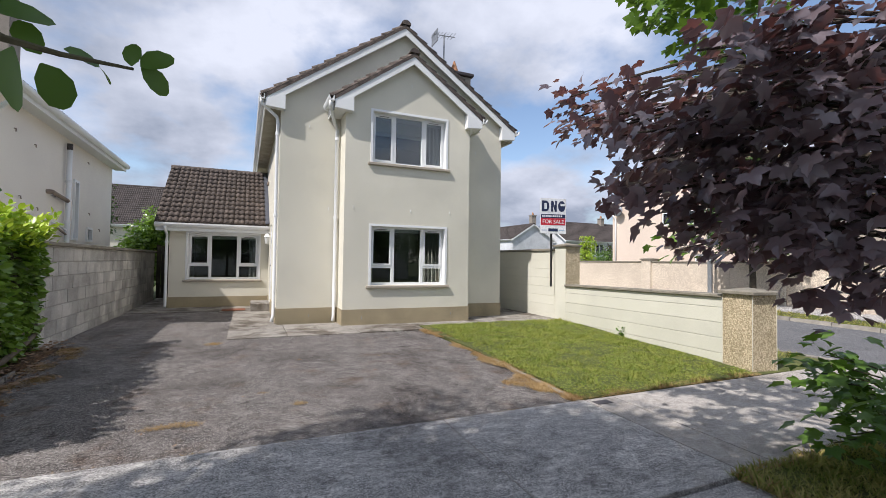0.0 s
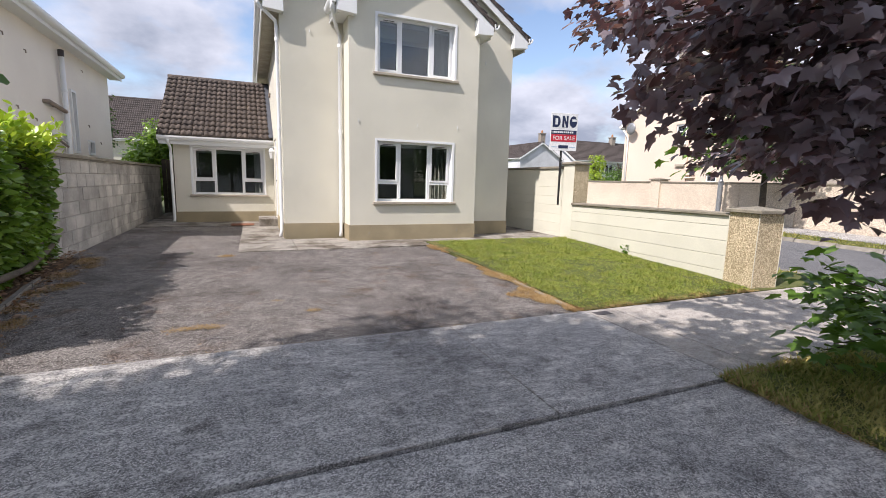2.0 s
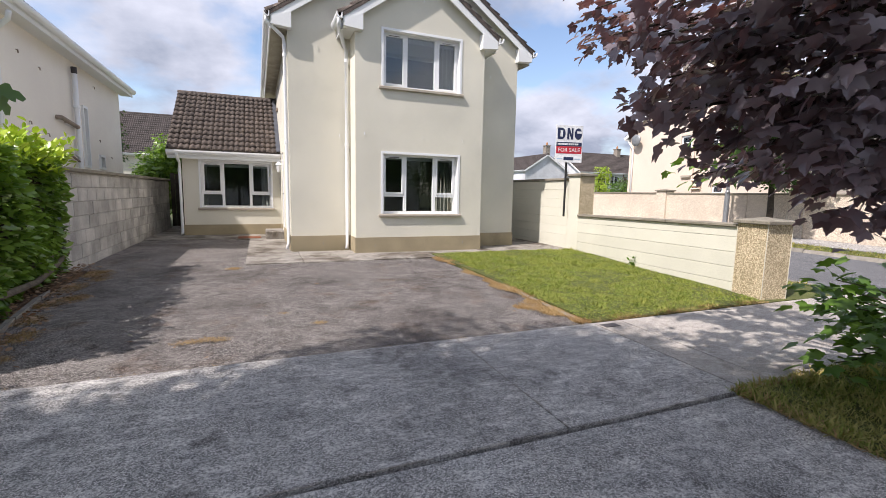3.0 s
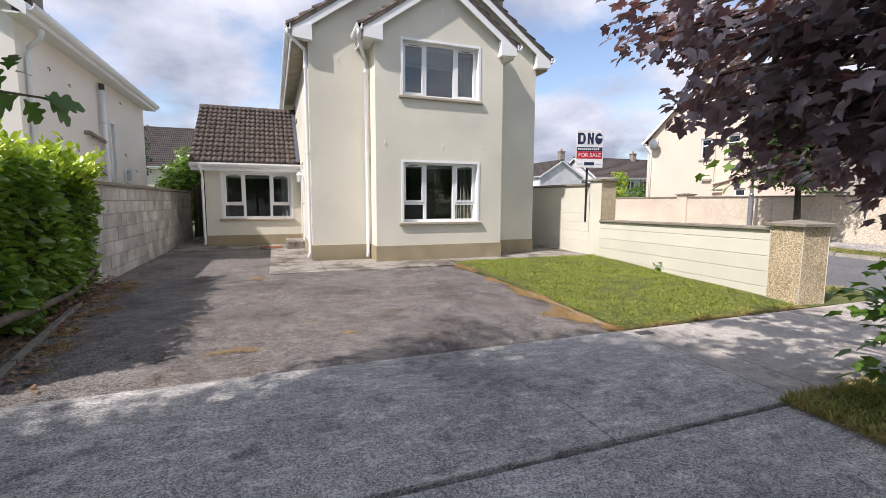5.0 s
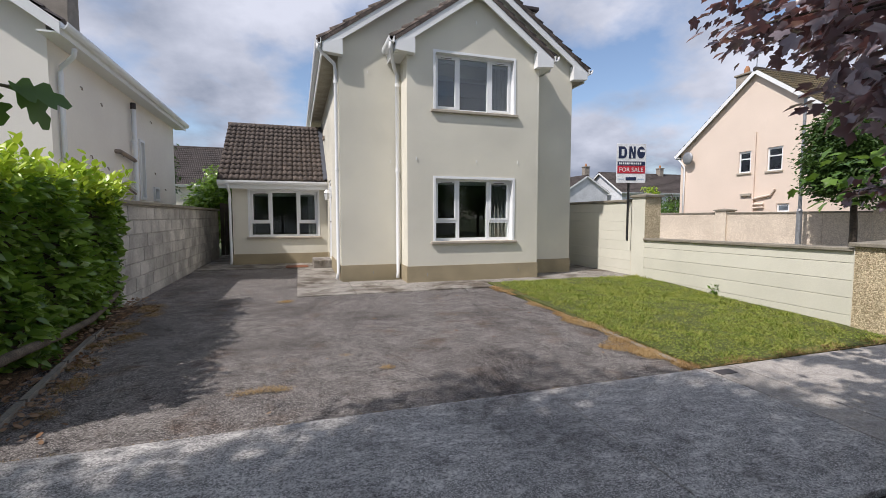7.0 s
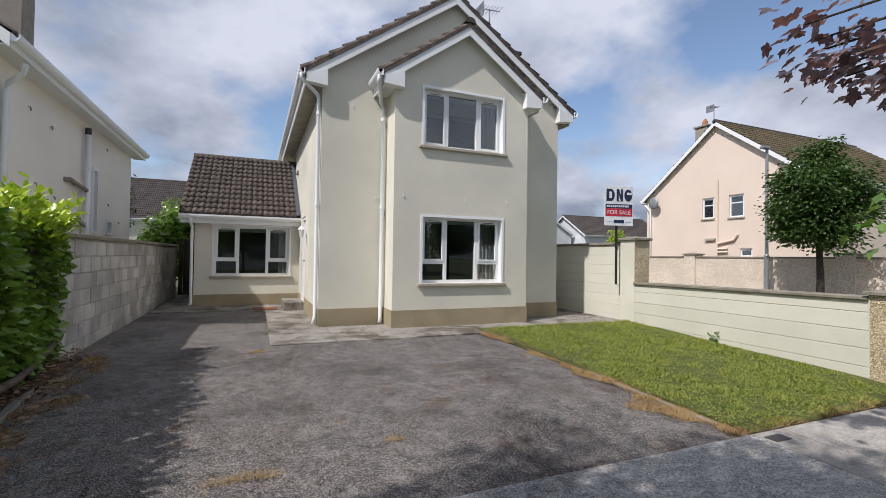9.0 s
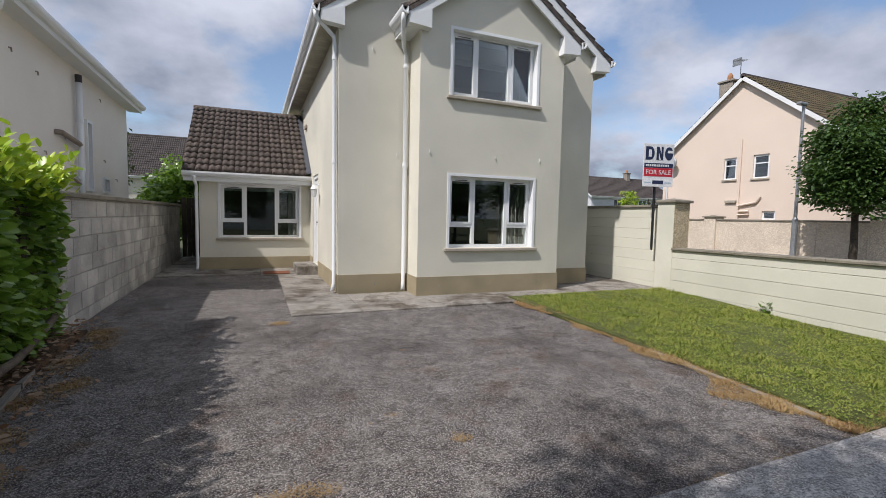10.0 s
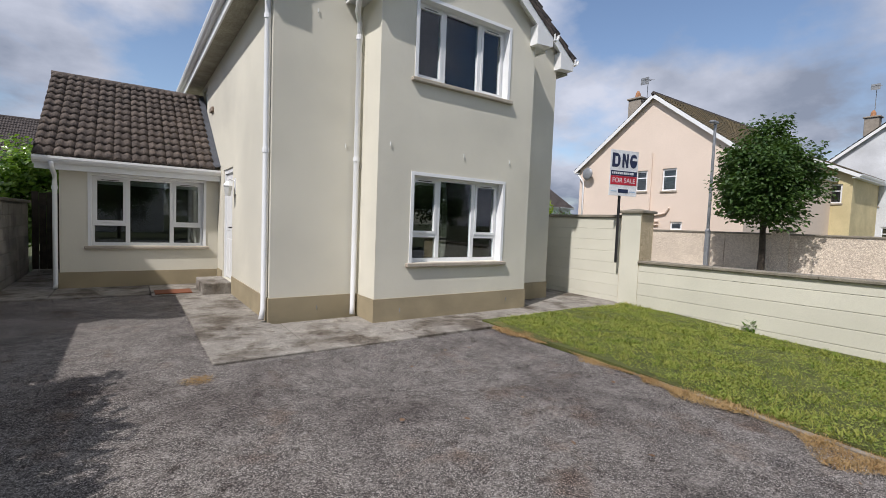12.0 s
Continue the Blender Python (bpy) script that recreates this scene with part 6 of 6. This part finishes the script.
BOUGHS = [(2.28, 1.70, 1.93), (2.02, 1.79, 2.18), (2.32, 1.47, 2.02), (2.39, 1.45, 1.73), (2.22, 1.64, 2.17), (2.16, 1.82, 1.91), (2.28, 2.23, 2.40), (2.43, 1.29, 2.04),
          (2.49, 1.33, 1.56), (2.27, 1.72, 1.75), (2.52, 1.33, 1.85), (2.34, 1.44, 2.19), (2.95, 3.22, 2.68), (2.53, 2.28, 2.15), (2.51, 2.67, 2.65), (2.18, 1.44, 2.50),
          (2.67, 1.35, 1.48), (2.74, 3.20, 2.80), (2.49, 1.22, 2.46), (2.61, 1.28, 1.76), (2.45, 1.22, 2.12), (2.80, 2.46, 2.06), (2.19, 1.55, 2.24), (2.46, 1.51, 1.97),
          (2.29, 1.34, 2.34), (3.30, 3.02, 2.62), (2.11, 1.55, 2.53), (3.20, 2.94, 2.44), (2.40, 2.39, 2.49), (3.91, 3.00, 1.77), (2.62, 1.81, 1.78), (3.66, 2.09, 1.66), (2.31, 1.34, 2.56)]
TIPS = []
for bx, by, bz in BOUGHS:
    for k in range(3):
        TIPS.append((bx + 0.07 + rng.normal(0, 0.09), by + rng.normal(0, 0.09), bz + rng.normal(0, 0.065)))
for k in range(20):
    a = k * 2.399
    TIPS.append((4.35 + (0.5 + 0.05 * k) * math.cos(a) * 0.8, 0.1 + (0.3 + 0.022 * k) * math.sin(a), 2.9 + (k * 7 % 20) * 0.12))
spots = []
for k, tip in enumerate(TIPS):
    z0 = min(1.7 + 0.03 * k, max(1.4, tip[2] - 0.3))
    pts, rad = limb((4.02, 1.02, z0), tip, (0, 0, 0.22), 0.026, 0.005)
    part("limb", tube(pts, rad, 6), "bark", mp)
    spots += [along(pts, f) for f in (0.8, 0.93, 1.0, 1.0)]
P, O = leafy(rng, spots, 6, 0.09, 0.85)
O[:, :2] += (P[:, :2] - np.array([[4.05, 1.0]])) * 0.12
leaves("crown", MAPLE, P, turns(rng, O, 0.6, -1.1, 0.1, 0.5), rng.uniform(0.04, 0.08, len(P)), "purple", mp, "dark purple maple leaves", True)
GT = [(4.4, 3.3, 1.86), (3.4, 2.71, 3.59), (3.43, 2.47, 3.6), (3.54, 2.36, 3.31), (3.36, 2.81, 3.74), (3.65, 2.31, 3.63), (3.7, 2.56, 3.25)]
P, O = leafy(rng, GT, 45, 0.2)
leaves("green_crown", MAPLE, P, turns(rng, O, 0.9, -0.9, 0.3, 0.5), rng.uniform(0.06, 0.10, len(P)), "maple", mp, "green leaves in the upper crown", True)
sh = thing("maple_suckers", (4.6, 1.9, G(2)), "low green maple shoots round the trunk's foot", "shrub")
ST = []
for k in range(16):
    a = 1.2 + k * 0.16
    tip = (5.05 + 0.95 * math.cos(a + 0.4), 1.35 + 0.95 * math.sin(a * 0.8 + 0.3), 0.35 + 0.085 * (k % 8))
    pts, rad = limb((5.15, 1.4, 0.1), tip, (0, 0, 0.2), 0.012, 0.004)
    part("stem", tube(pts, rad, 5), "twig", sh)
    ST += [along(pts, f) for f in (0.5, 0.75, 1.0)]
P, O = leafy(rng, ST, 13, 0.13)
P[:, 2] = np.maximum(P[:, 2], 0.14)
leaves("foliage", MAPLE, P, turns(rng, O, 0.7, -0.5, 0.2, 0.35), rng.uniform(0.06, 0.10, len(P)), "maple", sh, "green maple leaves", True)

# round-leaved tree on the left verge: its shade covers the pavement
lt = thing("verge_tree", (-3.3, 1.7, G(1.7)), "round-leaved tree overhanging the pavement", "tree")
part("trunk", tube([(-3.3, 1.7, 0.0), (-3.28, 1.72, 1.2), (-3.2, 1.75, 2.2), (-3.1, 1.8, 3.4), (-3.1, 1.8, 5.0)], [0.14, 0.11, 0.10, 0.07, 0.02], 12), "bark", lt, smooth=True)
rng = np.random.default_rng(9)
spots = []
for k in range(88):
    a, e = k * 2.399, (k % 9) / 9
    tip = (-2.0 + (0.7 + 1.9 * ((k * 7) % 5) / 5) * math.cos(a), 1.1 + (0.7 + 1.5 * ((k * 3) % 5) / 5) * math.sin(a), 3.0 + 3.0 * e)
    pts, rad = limb((-3.18, 1.77, 2.0 + 0.8 * e), tip, (0, 0, 0.25), 0.03, 0.006)
    part("limb", tube(pts, rad, 6), "bark", lt)
    spots += [along(pts, f) for f in (0.55, 0.75, 0.92, 1.0)]
for cx, cy, reach, low, count in ((-0.5, -0.7, 1.5, 4.1, 30), (-0.75, 1.5, 0.95, 4.4, 14), (-4.3, 1.9, 0.8, 3.3, 14)):
    for k in range(count):
        a, f = k * 2.399, math.sqrt((k + 0.5) / count)
        tip = (cx + reach * f * math.cos(a), cy + reach * f * math.sin(a), low + 0.16 * (k * 5 % 9))
        pts, rad = limb((-3.12, 1.8, 2.6 + 0.1 * (k % 9)), tip, (0, 0, 0.2), 0.03, 0.006)
        part("limb", tube(pts, rad, 6), "bark", lt)
        spots += [along(pts, f2) for f2 in (0.86, 0.95, 1.0, 1.0)]
P, O = leafy(rng, spots, 46, 0.30)
P = P[~((P[:, 0] > -1.2) & (P[:, 2] < 2.75))]
O = O[:len(P)]
leaves("crown", ROUND, P, turns(rng, O, 0.8, -0.8, 0.4, 0.6), rng.uniform(0.08, 0.125, len(P)), "alder", lt, "round green leaves", True)
# low twigs that hang over the walk, each leaf from stalk to tip
def hung_leaves(name, ends, parent, shape, label):
    P, R, S = [], [], []
    for k, (a, c) in enumerate(ends):
        a, c = Vector(a), Vector(c)
        ax = (c - a).normalized()
        up = Vector((0.15 * math.sin(k * 2.1), -0.75, 0.5 + 0.3 * math.sin(k * 1.3)))
        up = (up - ax * up.dot(ax)).normalized()
        R.append(np.array(Matrix((ax, up.cross(ax), up)).transposed()))
        P.append(tuple(a))
        S.append((c - a).length)
    leaves(name, shape, np.array(P), np.array(R), np.array(S), "alder", parent, label)


TWIG_A = [(0.07, 0.84, 1.81), (0.11, 0.86, 1.8), (0.15, 0.88, 1.8), (0.21, 0.92, 1.81)]
TWIG_B = [(-0.57, 1.84, 1.78), (-0.49, 1.91, 1.79), (-0.41, 1.97, 1.79)]
for tw, root in ((TWIG_A, (-1.6, 0.9, 2.6)), (TWIG_B, (-1.9, 2.0, 2.3))):
    part("twig", tube([root] + tw, [0.012, 0.006, 0.004, 0.003, 0.0018][:len(tw) + 1], 6), "twig", lt)
    part("twig", tube([root, (-3.15, 1.8, 2.8)], [0.012, 0.03], 6), "twig", lt)
hung_leaves("hanging_leaves", [((0.15, 0.89, 1.81), (0.18, 0.91, 1.81)), ((0.18, 0.9, 1.8), (0.19, 0.92, 1.79)), ((0.21, 0.91, 1.81), (0.21, 0.91, 1.84)), ((0.22, 0.91,
            1.81), (0.25, 0.92, 1.84)), ((0.22, 0.91, 1.81), (0.25, 0.93, 1.79)), ((0.13, 0.89, 1.79), (0.15, 0.92, 1.75)), ((0.11, 0.88, 1.8), (0.09,
            0.91, 1.74)), ((0.09, 0.86, 1.83), (0.14, 0.89, 1.85)),
            ((0.13, 0.89, 1.8), (0.11, 0.88, 1.83))], lt, ROUND, "single round leaves on a thin twig")
hung_leaves("hanging_leaves", [((-0.42, 1.97, 1.79), (-0.33, 2.03, 1.79)), ((-0.41, 1.97, 1.8), (-0.36, 2.03, 1.73)), ((-0.45, 1.95, 1.78), (-0.43, 2.01, 1.72)), ((-0.46,
            1.95, 1.79), (-0.55, 1.96, 1.74)), ((-0.49, 1.93, 1.8), (-0.52, 1.94, 1.87)), ((-0.47, 1.93, 1.85), (-0.47, 1.96, 1.91)), ((-0.46, 1.94,
            1.85), (-0.44, 1.98, 1.86)), ((-0.52, 1.94, 1.69), (-0.56, 1.96, 1.66)), ((-0.54, 1.9, 1.83), (-0.5, 1.96, 1.83))], lt, LOBED, "single lobed leaves on a thin twig")


def street_tree(at, cz, rad, hgt, seed, label, count, size, mat="tree_leaf", group="street trees"):
    """A round-headed tree: tapered trunk, limbs and a lumpy crown of small leaves with gaps."""
    x, y, z = at
    t = thing("tree", at, label, "tree", group)
    part("trunk", tube([(x, y, z - 0.1), (x + 0.02, y, z + 0.9), (x, y + 0.03, z + 1.9), (x, y, cz + hgt * 0.6)], [0.12, 0.095, 0.08, 0.02], 10), "bark", t, smooth=True)
    r = np.random.default_rng(seed)
    cl = []
    for k in range(70):
        v = r.normal(0, 1, 3)
        v /= np.linalg.norm(v)
        s = 0.45 + 0.5 * r.random()
        tip = np.array([x + v[0] * rad * s, y + v[1] * rad * s, cz + v[2] * hgt * s])
        cl.append(tip)
        if k % 5 == 0:
            pts, rr = limb((x, y, z + 1.6 + 0.02 * k), tuple(tip), (0, 0, 0.1), 0.035, 0.008)
            part("limb", tube(pts, rr, 5), "bark", t)
    P, O = leafy(r, cl, count // 70, rad * 0.19, 0.8)
    O += (P - np.array([x, y, cz])) * 0.4
    leaves("crown", SMALL, P, turns(r, O, 0.6, -0.9, 0.5, 0.6), r.uniform(size * 0.7, size * 1.3, len(P)), mat, t, "", True)
    return t


street_tree((15.7, 9.8, 0.2), 3.45, 1.30, 1.72, 3, "round-headed green street tree beside the far wall", 21000, 0.12)
street_tree((-2.35, 20.3, 0.2), 2.05, 1.35, 1.5, 4, "green garden shrub tree behind the side gate", 14000, 0.15, "laurel", "garden trees")
street_tree((-5.2, 20.6, 0.2), 3.4, 0.9, 2.0, 8, "small dark garden tree behind the neighbour's house", 2500, 0.14, "tree_leaf", "garden trees")
street_tree((21.5, 24.4, 0.2), 2.3, 0.6, 1.3, 12, "narrow yellow-green shrub beyond the peach house", 1800, 0.13, "laurel_new", "garden trees")
street_tree((24.5, 25.5, 0.2), 1.7, 1.3, 1.0, 13, "dark green shrub beyond the peach house", 2500, 0.15, "maple", "garden trees")
weed = thing("weed", (6.98, 6.9, G(7)), "small green weed at the wall's foot", "weed")
rng = np.random.default_rng(2)
P = np.array([6.93, 6.75, G(6.75) + 0.05]) + rng.normal(0, 1, (40, 3)) * np.array([0.03, 0.03, 0.06])
P[:, 2] = np.maximum(P[:, 2], G(6.7) + 0.02)
leaves("weed_leaves", SMALL, P, turns(rng, rng.normal(0, 1, (40, 3)), 1, 0.2, 1.3, 0.4), rng.uniform(0.04, 0.09, 40), "maple", weed)

# across the road: what the front windows mirror
gable_house("cream rendered house across the estate road", (14.0, -20.0, 0.0), 180, 8.0, 9.0, 4.9, 0.7, "cream", "tile_field", wins=[(1.2, 2.8, 1.0, 2.2), (5.0, 6.6, 1.0, 2.2), (1.2, 2.6, 3.4, 4.6), (5.2, 6.6, 3.4, 4.6)], over=0.25)
gable_house("beige rendered house across the estate road", (2.0, -20.5, 0.0), 180, 8.0, 9.0, 4.9, 0.7, "beige", "tile_field", wins=[(1.2, 2.8, 1.0, 2.2), (5.0, 6.6, 1.0, 2.2), (1.2, 2.6, 3.4, 4.6), (5.2, 6.6, 3.4, 4.6)], over=0.25)
for k, (tx, ty) in enumerate(((-6.0, -10.5), (-1.0, -10.0), (3.6, -11.0), (7.5, -9.5), (12.0, -10.5), (16.5, -10.0))):
    street_tree((tx, ty, 0.0), 3.2, 2.0, 1.9, 31 + k, "green street tree across the estate road", 5000, 0.22)
